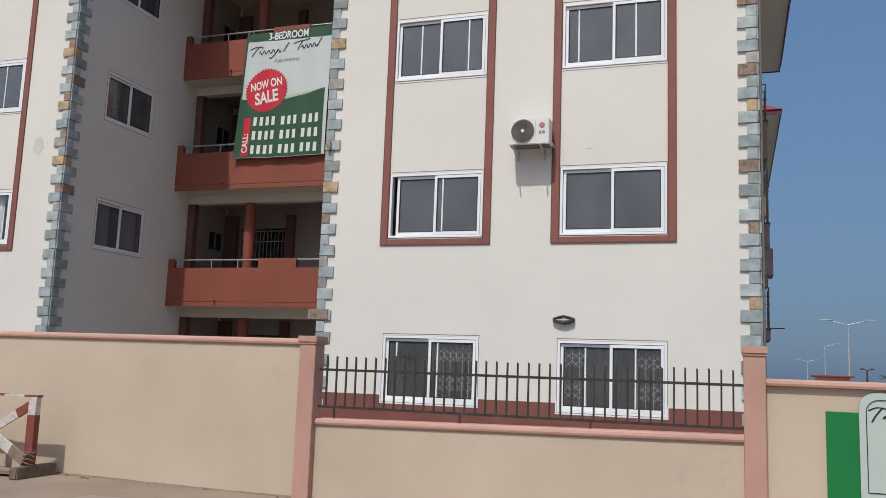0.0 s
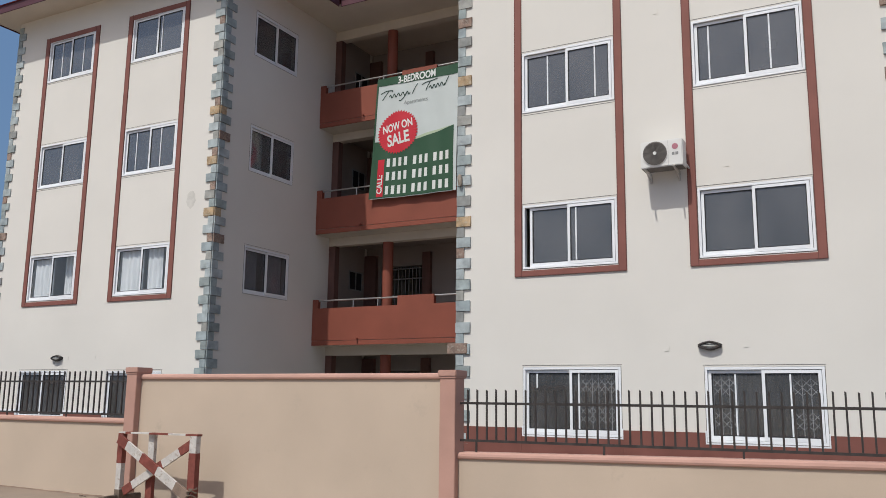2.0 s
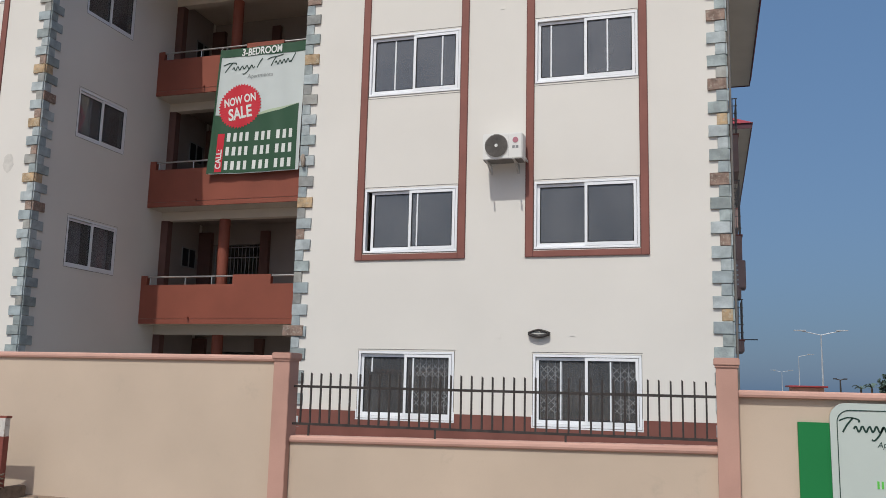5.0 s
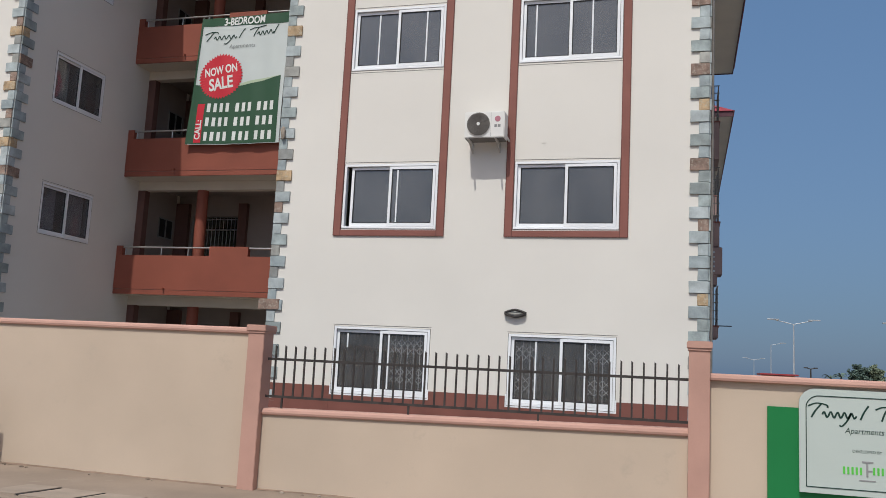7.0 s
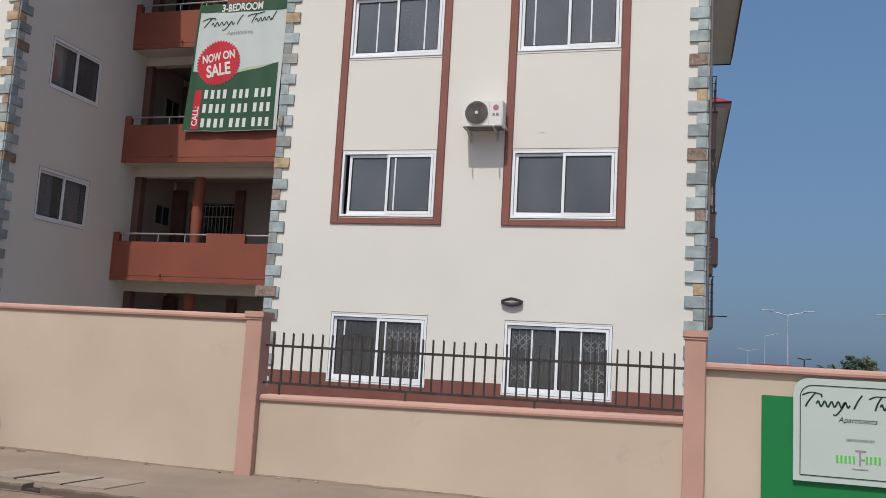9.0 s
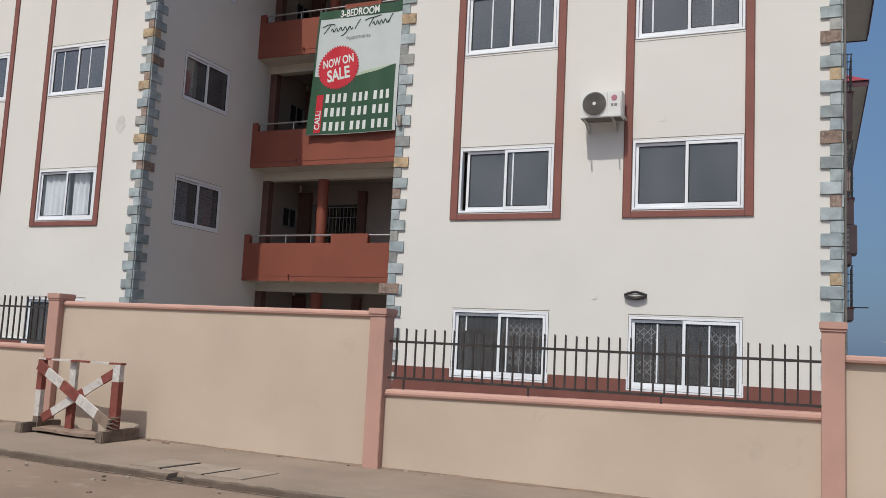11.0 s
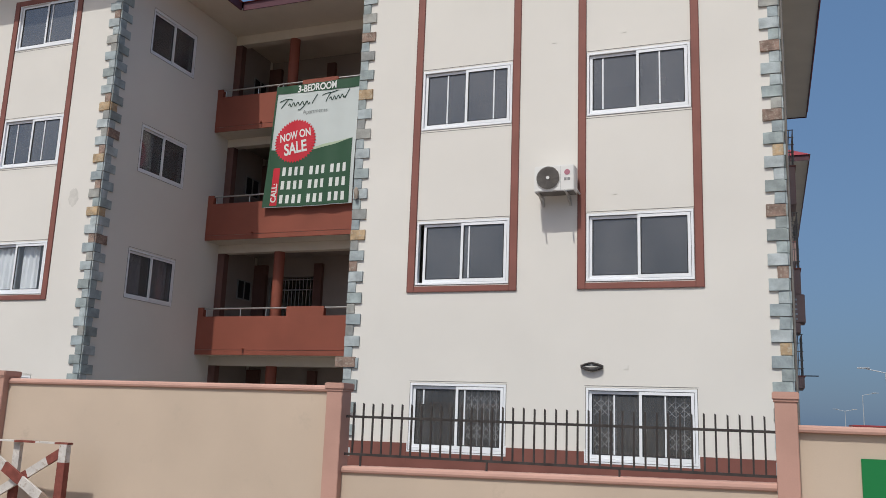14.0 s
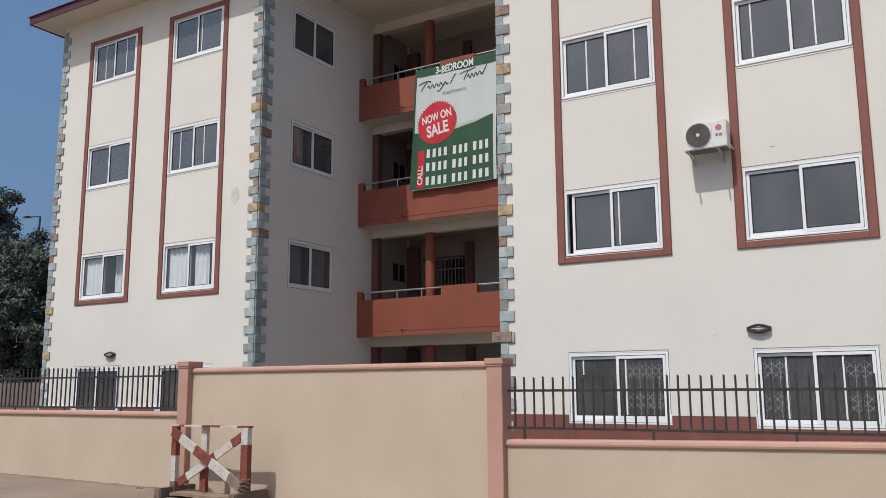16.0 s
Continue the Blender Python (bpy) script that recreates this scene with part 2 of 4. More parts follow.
def part(name, shape, mat, parent, label="", at=(0, 0, 0)):
    """One mesh object under a thing or a part; the shape's coordinates are the world's, moved by at."""
    me = shape if isinstance(shape, bpy.types.Mesh) else mesh_from(shape, name)
    if not me.materials:
        me.materials.append(mat)
    ob = new(name, me)
    ob.parent = parent
    ob.location = Vector(at) - (origin(parent) if parent else Vector())
    return tagged(ob, label)


def thing(name, at, label, category, group="", kind=""):
    ob = new(name)
    ob.location = at
    return tagged(ob, label, category, group, kind)


def single(name, shape, mat, label, category, group="", kind="", at=(0, 0, 0)):
    return tagged(part(name, shape, mat, None, "", at), label, category, group, kind)


def boxes(*bounds, bevel=0.0, bm=None):
    """One bmesh of boxes given as (x0, x1, y0, y1, z0, z1)."""
    bm = bm or bmesh.new()
    for x0, x1, y0, y1, z0, z1 in bounds:
        r = bmesh.ops.create_cube(bm, size=1)
        for v in r["verts"]:
            v.co = Vector((x0 + (v.co.x + .5) * (x1 - x0), y0 + (v.co.y + .5) * (y1 - y0), z0 + (v.co.z + .5) * (z1 - z0)))
    if bevel:
        bmesh.ops.bevel(bm, geom=list(bm.edges), offset=bevel, segments=2, affect='EDGES')
    return bm


def bar(a, b, w, d=None, bm=None, up=(0, 0, 1)):
    """A square or flat bar from a to b."""
    bm = bm or bmesh.new()
    a, b, up = Vector(a), Vector(b), Vector(up)
    z = (b - a).normalized()
    if abs(z.dot(up)) > 0.95:
        up = Vector((0, 1, 0))
    x = z.cross(up).normalized()
    y = x.cross(z)
    m = Matrix((x, y, z)).transposed().to_4x4()
    m.translation = (a + b) / 2
    r = bmesh.ops.create_cube(bm, size=1, matrix=m @ Matrix.Diagonal((w, d or w, (b - a).length, 1)))
    return bm


def tube(a, b, r1, r2=None, n=12, bm=None):
    bm = bm or bmesh.new()
    a, b = Vector(a), Vector(b)
    m = (b - a).to_track_quat("Z", "Y").to_matrix().to_4x4()
    m.translation = (a + b) / 2
    bmesh.ops.create_cone(bm, cap_ends=True, segments=n, radius1=r1, radius2=r1 if r2 is None else r2, depth=(b - a).length, matrix=m)
    return bm


def holed(u0, u1, z0, z1, thick, holes, place):
    """A wall panel with openings; place(u, w, z) gives the world's point for u along, w into the wall."""
    holes = [(max(h[0], u0), min(h[1], u1), max(h[2], z0), min(h[3], z1)) for h in holes]
    us = sorted({u0, u1, *[h[0] for h in holes], *[h[1] for h in holes]})
    zs = sorted({z0, z1, *[h[2] for h in holes], *[h[3] for h in holes]})
    nu, nz = len(us) - 1, len(zs) - 1

    def solid(i, j):
        if not (0 <= i < nu and 0 <= j < nz):
            return False
        u, z = (us[i] + us[i + 1]) / 2, (zs[j] + zs[j + 1]) / 2
        return not any(h[0] < u < h[1] and h[2] < z < h[3] for h in holes)
    bm, made = bmesh.new(), {}

    def v(i, j, k):
        if (i, j, k) not in made:
            made[i, j, k] = bm.verts.new(place(us[i], thick * k, zs[j]))
        return made[i, j, k]
    for i in range(nu):
        for j in range(nz):
            if not solid(i, j):
                continue
            bm.faces.new((v(i, j, 0), v(i + 1, j, 0), v(i + 1, j + 1, 0), v(i, j + 1, 0)))
            bm.faces.new((v(i, j, 1), v(i, j + 1, 1), v(i + 1, j + 1, 1), v(i + 1, j, 1)))
            for di, dj, a, b in ((-1, 0, (0, 0), (0, 1)), (1, 0, (1, 1), (1, 0)), (0, -1, (1, 0), (0, 0)), (0, 1, (0, 1), (1, 1))):
                if not solid(i + di, j + dj):
                    p, q = (i + a[0], j + a[1]), (i + b[0], j + b[1])
                    bm.faces.new((v(*p, 0), v(*q, 0), v(*q, 1), v(*p, 1)))
    bmesh.ops.recalc_face_normals(bm, faces=list(bm.faces))
    return bm


def gz(x):
    """The street's height: it climbs gently towards the far block."""
    return 0.07 + 0.0105 * max(0.0, -6.8 - x)


def text_mesh(words, size, fx=1.0, bold=0.0):
    c = bpy.data.curves.new("words", 'FONT')
    c.body, c.size, c.align_x, c.align_y, c.offset = words, size, 'CENTER', 'CENTER', size * bold
    o = bpy.data.objects.new("words", c)
    scene.collection.objects.link(o)
    dg = bpy.context.evaluated_depsgraph_get()
    me = bpy.data.meshes.new_from_object(o.evaluated_get(dg))
    bpy.data.objects.remove(o)
    me.materials.clear()
    for p in me.vertices:
        p.co.x *= fx
    return me


def stroke(points, width, n=60):
    """A flat ribbon along a smooth curve through 2D points, as a list of quads in (u, v)."""
    pts = [Vector(p) for p in points]
    out, prev = [], None
    line = []
    for k in range(len(pts) - 1):
        p0, p1, p2, p3 = pts[max(0, k - 1)], pts[k], pts[k + 1], pts[min(len(pts) - 1, k + 2)]
        for s in range(8):
            t = s / 8
            line.append(0.5 * ((2 * p1) + (p2 - p0) * t + (2 * p0 - 5 * p1 + 4 * p2 - p3) * t * t + (3 * p1 - p0 - 3 * p2 + p3) * t ** 3))
    line.append(pts[-1])
    for k, p in enumerate(line):
        d = (line[min(k + 1, len(line) - 1)] - line[max(k - 1, 0)])
        nrm = Vector((-d.y, d.x)).normalized() if d.length else Vector((0, 1))
        w = width * (0.65 + 0.35 * abs(nrm.x))
        pair = (p + nrm * w / 2, p - nrm * w / 2)
        if prev:
            out.append((prev[0], prev[1], pair[1], pair[0]))
        prev = pair
    return out


def flourish():
    """Plain pen strokes in a box 1 wide: two waved lines among tall slanted strokes, one tail below."""
    def wave(u0, u1, n):
        return [(u0 + (u1 - u0) * q / (n * 6), .26 + .20 * math.sin(q * math.pi / 3) * (1 - .25 * (q % 4 == 1))) for q in range(n * 6 + 1)]
    return [
        [(.02, .02), (.06, .5), (.115, .98)],
        [(-.01, .78), (.07, 1.0), (.16, .9), (.17, .7)],
        wave(.12, .43, 5),
        [(.385, .42), (.345, -.1), (.30, -.46), (.275, -.40)],
        [(.465, .02), (.50, .55), (.54, .98)],
        [(.60, .74), (.66, .93), (.74, .95), (.82, 1.02)],
        [(.655, .0), (.68, .5), (.715, .93)],
        wave(.70, .92, 4),
        [(.92, .02), (.945, .5), (.975, .98)],
    ]


def quads_mesh(name, quads, lift):
    """A mesh from flat quads; lift(u, v) gives the world's point."""
    vs, fs = [], []
    for q in quads:
        fs.append(tuple(range(len(vs), len(vs) + len(q))))
        vs += [lift(p[0], p[1]) for p in q]
    me = bpy.data.meshes.new(name)
    me.from_pydata([tuple(v) for v in vs], [], fs)
    return me


# ---------------------------------------------------------------- ground
def kerb_y(x):
    """The kerb's broken front edge."""
    return -6.655 + 0.04 * min(1, max(0, (-x - 8.4) / 1.6)) + 0.03 * noise.noise((x * 1.3, 3, 1)) + 0.022 * noise.noise((x * 7.3, 1, 1))


def ground():
    far = boxes((-900, 900, -700, 1500, -0.6, -0.25))
    single("ground", far, EARTH, "flat dry earth reaching to the horizon", "ground", kind="structure")
    bm = bmesh.new()
    xs = [-70 + i * 0.5 for i in range(241)]
    # road surface, worn and dusty, with a shallow gutter along the kerb
    ys = [-6.45, -6.75, -6.95, -7.2, -7.8, -9, -11, -14, -18, -24]
    grid = [[bm.verts.new((x, y, gz(x) - 0.085 - (0.012 if y > -7.0 else 0) + 0.018 * noise.noise((x * .6, y * 1.3, 0)))) for y in ys] for x in xs]
    for i in range(len(xs) - 1):
        for j in range(len(ys) - 1):
            bm.faces.new((grid[i][j], grid[i][j + 1], grid[i + 1][j + 1], grid[i + 1][j]))
    bmesh.ops.recalc_face_normals(bm, faces=list(bm.faces))
    for f in bm.faces:
        f.smooth = True
        if f.normal.z < 0:
            f.normal_flip()
    single("road", bm, ASPHALT, "dusty worn asphalt road beside the kerb", "road", kind="structure")
    # pavement with its broken kerb edge
    bm = bmesh.new()
    hole = (-7.26, -7.04)
    xs = sorted(set(xs + [-14 + i * .07 for i in range(126) if abs((-14 + i * .07) * 2 % 1) > .02])) + []
    xs = sorted(xs + [hole[0], hole[1], hole[0] - .01, hole[1] + .01])
    rows = []
    for x in xs:
        k = kerb_y(x)
        z = gz(x)
        inside = hole[0] <= x <= hole[1]
        back = 0.16 if inside else 0.0
        prof = [(-4.3, z + .008), (-5.2, z + .012 * noise.noise((x, 1, 2))), (-6.2, z - .01 + .012 * noise.noise((x, 4, 2))),
                (k + 0.05 + back, z - .008), (k + 0.012 + back, z - 0.018 + .016 * noise.noise((x * 5, 7, 2))), (k + back, z - .045 + .012 * noise.noise((x * 9, 2, 6))), (k - .012 + back, z - .2)]
        rows.append([bm.verts.new((x, y, zz)) for y, zz in prof])
    for i in range(len(rows) - 1):
        for j in range(6):
            bm.faces.new((rows[i][j], rows[i][j + 1], rows[i + 1][j + 1], rows[i + 1][j]))
    bmesh.ops.recalc_face_normals(bm, faces=list(bm.faces))
    if sum(f.normal.z for f in bm.faces) < 0:
        bmesh.ops.reverse_faces(bm, faces=list(bm.faces))
    single("pavement", bm, PAVING, "sandy concrete pavement with a worn kerb edge", "pavement", kind="structure")
    # the kerb's soiled face, broken by the drain inlet
    face = bmesh.new()
    for a, c in ((-30, hole[0] - .012), (hole[1] + .012, 30)):
        last = None
        n = int((c - a) / .06)
        for i in range(n + 1):
            x = a + (c - a) * i / n
            k, z = kerb_y(x), gz(x)
            row = [face.verts.new(p) for p in ((x, k + .02, z - .012 + .016 * noise.noise((x * 5, 7, 2))), (x, k - .006, z - .03 + .014 * noise.noise((x * 9, 2, 6))), (x, k - .018, z - .14))]
            if last:
                for j in (0, 1):
                    face.faces.new((last[j], last[j + 1], row[j + 1], row[j]))
            last = row
    bmesh.ops.recalc_face_normals(face, faces=list(face.faces))
    single("kerb", face, KERB, "soiled broken concrete kerb face along the pavement", "kerb", kind="structure")
    single("yard", boxes((-40, .3, -4.4, 60, -0.2, -0.02)), YARD, "concrete yard behind the boundary wall", "yard", kind="structure")
    # unseen strip, added dark so less light bounces up to the side eave
    single("driveway", boxes((.3, 30, -4.36, 60, -0.2, -0.02)), BOUNCE_CUT, "unseen dark ground added beside the near block to cut bounced light", "driveway", kind="structure")
    # drain covers, with a tapering black strip for the shade in each open joint
    for x0, w, tilt in ((-7.985, 0.462, 0.004), (-7.485, 0.582, -0.003), (-6.868, 0.535, 0.002)):
        bm = boxes((x0, x0 + w, -6.47, -5.80, gz(x0) - .05, gz(x0) + .002), bevel=0.004)
        for v in bm.verts:
            v.co.x += (v.co.y + 6.14) * 0.11 + .006 * noise.noise(v.co * 6)
            v.co.z += tilt * (v.co.x - x0) / w + .004 * noise.noise(v.co * 3)
        single("drain_cover", bm, SLAB, "dusty concrete drain cover slab set in the pavement", "drain cover", "drain covers")
    # no gap is cut: a black strip gives the slot's darkness
    for x, w in ((-7.504, .012), (-6.885, .009)):
        bm = boxes((x - w, x + w, -6.47, -5.84, gz(x) - .04, gz(x) + .005))
        for v in bm.verts:
            v.co.x = x + (v.co.x - x) * (.35 + .65 * (-5.84 - v.co.y) / .63) + (v.co.y + 6.14) * 0.11
        single("joint_shade_strip", bm, RUBBER, "black strip painting the shade of an open slot between drain covers", "drain", "drain slots")
    # dark dirt lying in the gutter
    bm = bmesh.new()
    last = None
    for i in range(360):
        x = -19 + i * .05
        k = -6.665 + 0.04 * min(1, max(0, (-x - 8.4) / 1.6))
        w = max(.004, .03 + .09 * noise.noise((x * 1.3, 2, 5)) + .05 * noise.noise((x * 6, 4, 1)))
        pair = [bm.verts.new((x, y, gz(x) - .091 + .018 * noise.noise((x * .6, y * 1.3, 0)))) for y in (k + .03, k - w)]
        if last:
            bm.faces.new((last[0], last[1], pair[1], pair[0]))
        last = pair
    drift = bmesh.new()
    last = None
    for i in range(400):
        x = -17 + i * .045
        w = max(.012, .05 + .07 * noise.noise((x * .9, 6, 3)) + .03 * noise.noise((x * 5, 2, 8)))
        row = [drift.verts.new((x, -4.558, gz(x) + .022 + .010 * noise.noise((x * 3, 1, 1)))), drift.verts.new((x, -4.56 - w, gz(x) + .008))]
        if last:
            drift.faces.new((last[0], last[1], row[1], row[0]))
        last = row
    single("dirt_drift", drift, REDDIRT, "reddish dirt drifted along the foot of the wall", "dirt", kind="stuff")
    single("gutter_dirt", bm, DIRT, "dark dirt and sand lying along the kerb", "dirt", kind="stuff")
    # near-black block fills the inlet, its colour standing for the shade inside
    single("drain_hollow", boxes((-7.255, -7.045, -6.66, -6.42, -0.12, 0.012)), HOLLOW_SHADE, "dark block painting the shade inside the kerb's drain inlet", "drain")
    rng = random.Random(5)
    for k in range(44):
        x = rng.uniform(-13, -4.5)
        y = rng.choice((rng.uniform(-4.75, -4.6), rng.uniform(-8.3, -6.8), rng.uniform(-7.3, -6.8)))
        r = rng.uniform(0.012, 0.035)
        bm = bmesh.new()
        bmesh.ops.create_icosphere(bm, subdivisions=1, radius=r)
        for v in bm.verts:
            v.co = Vector((v.co.x * rng.uniform(.8, 1.5), v.co.y * rng.uniform(.7, 1.3), v.co.z * .6))
        base = gz(x) + 0.010 if y > -6 else gz(x) - 0.083
        single("pebble", bm, TIMBER if k % 3 else CONCRETE, "small loose stone lying on the ground", "stone", "loose stones", at=(x, y, base))


# ---------------------------------------------------------------- windows
def window(parent, cx0, z0, w, h, mullions=(), face="front", wall_x=0.0, gap=0.0, glass=None):
    """A white sliding window: frame, two sashes with panes, and slim bars against the glass."""
    glass = glass or GLASS

    def spot(u, y, z):
        return (cx0 + u, y, z0 + z) if face == "front" else (wall_x - y, cx0 + u, z0 + z)

    def ring(u0, u1, a, c, t, y0, y1, foot=0.0):
        return holed(u0, u1, a, c, y1 - y0, [(u0 + t, u1 - t, a + t + foot, c - t)], lambda u, d, z: spot(u, y0 + d, z))

    def slab(u0, u1, y0, y1, a, c):
        p, q = spot(u0, y0, a), spot(u1, y1, c)
        return boxes((min(p[0], q[0]), max(p[0], q[0]), min(p[1], q[1]), max(p[1], q[1]), p[2], q[2]))
    f = 0.042
    win = part("window", ring(0.004, w - .004, .004, h - .004, f, -.007, .10), WHITE, parent)
    # grey strips paint the shadow lines beside, above and below the frame
    for bounds in ((-.006, .0038, .0, h + .010), (w - .0038, w + .006, .0, h + .010), (-.02, w + .02, h + .028, h + .035), *(((-.02, w + .02, -.044, -.037),) if face == "front" and z0 > 6 else ((.0042, w - .0042, -.004, .0035),))):
        part("shadow_line", slab(bounds[0], bounds[1], -.004, -.001, bounds[2], bounds[3]), GREY, win, "thin grey strip painting the shadow line or groove by the frame")
    part("sill", slab(.006, w - .006, -.012, -.0072, .006, .030), WHITE, win)
    mid = w / 2
    s = 0.05
    for a, b, y in ((f + .010 + gap, mid + .025 + gap, 0.034), (mid - .025, w - f - .012, -.0035)):
        lo, hi = f + .008, h - f - .014
        part("sash", ring(a, b, lo, hi, s, y, y + .035, .012), WHITE, win)
        pane = part("pane", slab(a + s - .004, b - s + .004, y + .018, y + .023, lo + s + .008, hi - s + .004), glass, win, "grey tinted glass pane")
        pane.visible_shadow = False
        part("gasket", ring(a + s - .001, b - s + .001, lo + s + .011, hi - s + .001, .016, y + .004, y + .016), RUBBER, win)
    part("track", slab(f, w - f, .088, .098, h - f - .02, h - f), RUBBER, win, "dark sliding track")
    for u in mullions:
        y, stub = (.040 if abs(u) < .5 else .002), u < 0
        u = abs(u)
        part("inner_bar", slab(u * w - .013, u * w + .013, y, y + .010, h - f - .34 if stub else f + .06, h - f - .06), WHITE, win)
    return win


def curtain(x0, x1, z0, z1, y, mat, seed, label="white pleated curtain hanging behind a window", side=None):
    bm = bmesh.new()
    n = max(8, int((x1 - x0) * 60))
    cols = []
    for i in range(n + 1):
        x = x0 + (x1 - x0) * i / n
        d = 0.03 * math.sin(i * .62 + seed + 1.5 * noise.noise((i * .11, seed, 4))) + 0.02 * noise.noise((i * .4, seed, 0))
        cols.append([bm.verts.new((x, y + d * (0.5 + 0.5 * k / 3), z1 + (z0 - z1) * k / 3)) for k in range(4)])
    for i in range(n):
        for k in range(3):
            bm.faces.new((cols[i][k], cols[i + 1][k], cols[i + 1][k + 1], cols[i][k + 1])).smooth = True
    if side is not None:
        for v in bm.verts:
            v.co.x, v.co.y = side - v.co.y, v.co.x
    single("curtain", bm, mat, label, "curtain", "curtains")


def grille(parent, x0, x1, z0, z1, y, n):
    """A folding security grille: uprights with two rows of crossed links."""
    bm = bmesh.new()
    step = (x1 - x0) / n
    for i in range(n + 1):
        bar((x0 + i * step, y, z0), (x0 + i * step, y, z1), 0.012, bm=bm)
    for zc in (z0 + 0.28, z1 - 0.24):
        for i in range(n):
            for r in (-0.07, 0.07):
                a, b = x0 + i * step, x0 + (i + 1) * step
                bar((a, y - .008, zc + r - .065), (b, y - .008, zc + r + .065), 0.010, bm=bm)
                bar((a, y - .010, zc + r + .065), (b, y - .010, zc + r - .065), 0.010, bm=bm)
    part("security_grille", bm, GRILLE, parent, "folding steel security grille behind the glass")


# ---------------------------------------------------------------- blocks
STOREYS = (1.17, 4.208, 7.282, 10.33)
SIDE = -14.385
COLUMNS = ((-6.55, -4.70), (-3.275, -1.422))
TOP = 12.38


def stone_shape(w, h, d, seed):
    rng = random.Random(seed)
    bm = boxes((0, w, -d, 0, 0, h), bevel=0.006)
    for v in bm.verts:
        v.co += Vector((rng.uniform(-.006, .006), rng.uniform(-.006, .004) if v.co.y < -.01 else 0, rng.uniform(-.005, .005)))
    return mesh_from(bm, "quoin_stone")


def quoins(parent, x, side, along="x", z0=0.125, z1=TOP, start=0, ochre=(), brown=()):
    """Alternating long and short corner stones, proud of the wall. side +1: the stones run to larger coordinates."""
    hgt = 0.209
    n = int((z1 - z0) / hgt)
    kinds = {}
    for i in range(n):
        long = (i + start) % 2 == 0
        mat = OCHRE if i in ochre else RUST if i in brown else SLATE
        key = (long, (i * 7 + start) % 5, mat.name)
        wide = (.36 if long else .20) if along == "y" else (.31 if long else .17)
        if key not in kinds:
            kinds[key] = stone_shape(wide, hgt - 0.006, 0.032 if long else 0.022, len(kinds) * 37 + long)
            kinds[key].materials.append(mat)
        ob = part("quoin_stone", kinds[key], mat, parent)
        w = wide
        if along == "x":
            ob.location = Vector((x if side > 0 else x - w, 0, z0 + i * hgt)) - origin(parent)
        else:
            ob.rotation_euler = (0, 0, radians(90))
            ob.location = Vector((x, 0.0 if side > 0 else -w, z0 + i * hgt)) - origin(parent)


def block(dx, details, label, depth=15.2):
    """One apartment block, dx from the near one's place."""
    x0, x1 = -7.955 + dx, (SIDE if dx else 0.05)
    b = thing("apartment_block", ((x0 + x1) / 2, depth / 2, 0), label, "apartment building", "apartment blocks")
    def opening(ci, si):
        """Sill height and height of a window opening."""
        return (STOREYS[si], 1.235) if si else ((1.165, 1.22), (1.13, 1.235))[ci]
    holes = [(dx + COLUMNS[ci][0], dx + COLUMNS[ci][1], opening(ci, si)[0], sum(opening(ci, si))) for ci in (0, 1) for si in range(4)]
    part("wall", holed(x0, x1, -.1, TOP, 0.22, holes, lambda u, w, z: (u, w, z)), STUCCO, b, "cream stucco front wall")
    side_holes = [(1.11, 2.84, z + .06, z + 1.245) for z in STOREYS[1:]] if dx else []
    part("wall", holed(0.22, depth, -.1, TOP, 0.22, side_holes, lambda u, w, z: (x1 - w, u, z)), STUCCO, b, "cream stucco side wall")
    part("wall", boxes((x0, x0 + .22, .22, depth, -.1, TOP)), STUCCO, b, "cream stucco side wall")
    part("wall", boxes((x0 + .22, x1 - .22, depth - .22, depth, -.1, TOP)), STUCCO, b, "cream stucco back wall")
    part("partition", boxes((x0 + .22, x1 - .22, 3.6, 3.7, 0, TOP), ((x0 + x1) / 2 - .06 + .1, (x0 + x1) / 2 + .16, .22, 3.6, 0, TOP)), ROOM, b, "plain painted inner walls")
    for z in (0.25, 3.3, 6.35, 9.4, 12.2):
        part("floor_slab", boxes((x0 + .225, x1 - .225, .225, 3.59, z - .15, z)), ROOM, b)
    # brown bands round each column of windows
    for a, c in COLUMNS:
        a, c = a + dx, c + dx
        o0, o1, zb, zt = a - .15, c + .15, 4.08, 11.66
        part("trim_band", boxes((o0, o0 + .135, -.022, -.0005, zb, zt), bevel=.004), TRIM, b, "brown painted upright band")
        part("trim_band", boxes((o1 - .135, o1, -.022, -.0005, zb, zt), bevel=.004), TRIM, b, "brown painted upright band")
        for x in (o0, o0 + .135, o1 - .135, o1):
            part("band_edge", boxes((x - .007, x + .007, -.0245, -.0005, zb - .004, zt + .004)), BAND_EDGE, b, "dark line along the band's edge")
        part("band_edge", boxes((o0 + .008, o1 - .008, -.0245, -.0005, zb - .007, zb + .007)), BAND_EDGE, b, "dark line along the band's edge")
        part("trim_band", boxes((o0 + .135, o1 - .135, -.022, -.0005, zb, zb + .105), bevel=.004), TRIM, b, "brown painted lower band")
        part("trim_band", boxes((o0 + .135, o1 - .135, -.022, -.0005, zt - .13, zt), bevel=.004), TRIM, b, "brown painted upper band")
    # plinth with notches under the ground-floor windows
    edges = [x0]
    for a, c in COLUMNS:
        edges += [a + dx - .022, c + dx + .022]
    edges.append(x1)
    for i in range(0, len(edges), 2):
        part("plinth", boxes((edges[i], edges[i + 1], -.03, -.0005, -.1, 1.335 if dx else 1.29), bevel=.004), PLINTH, b, "brown painted plinth")
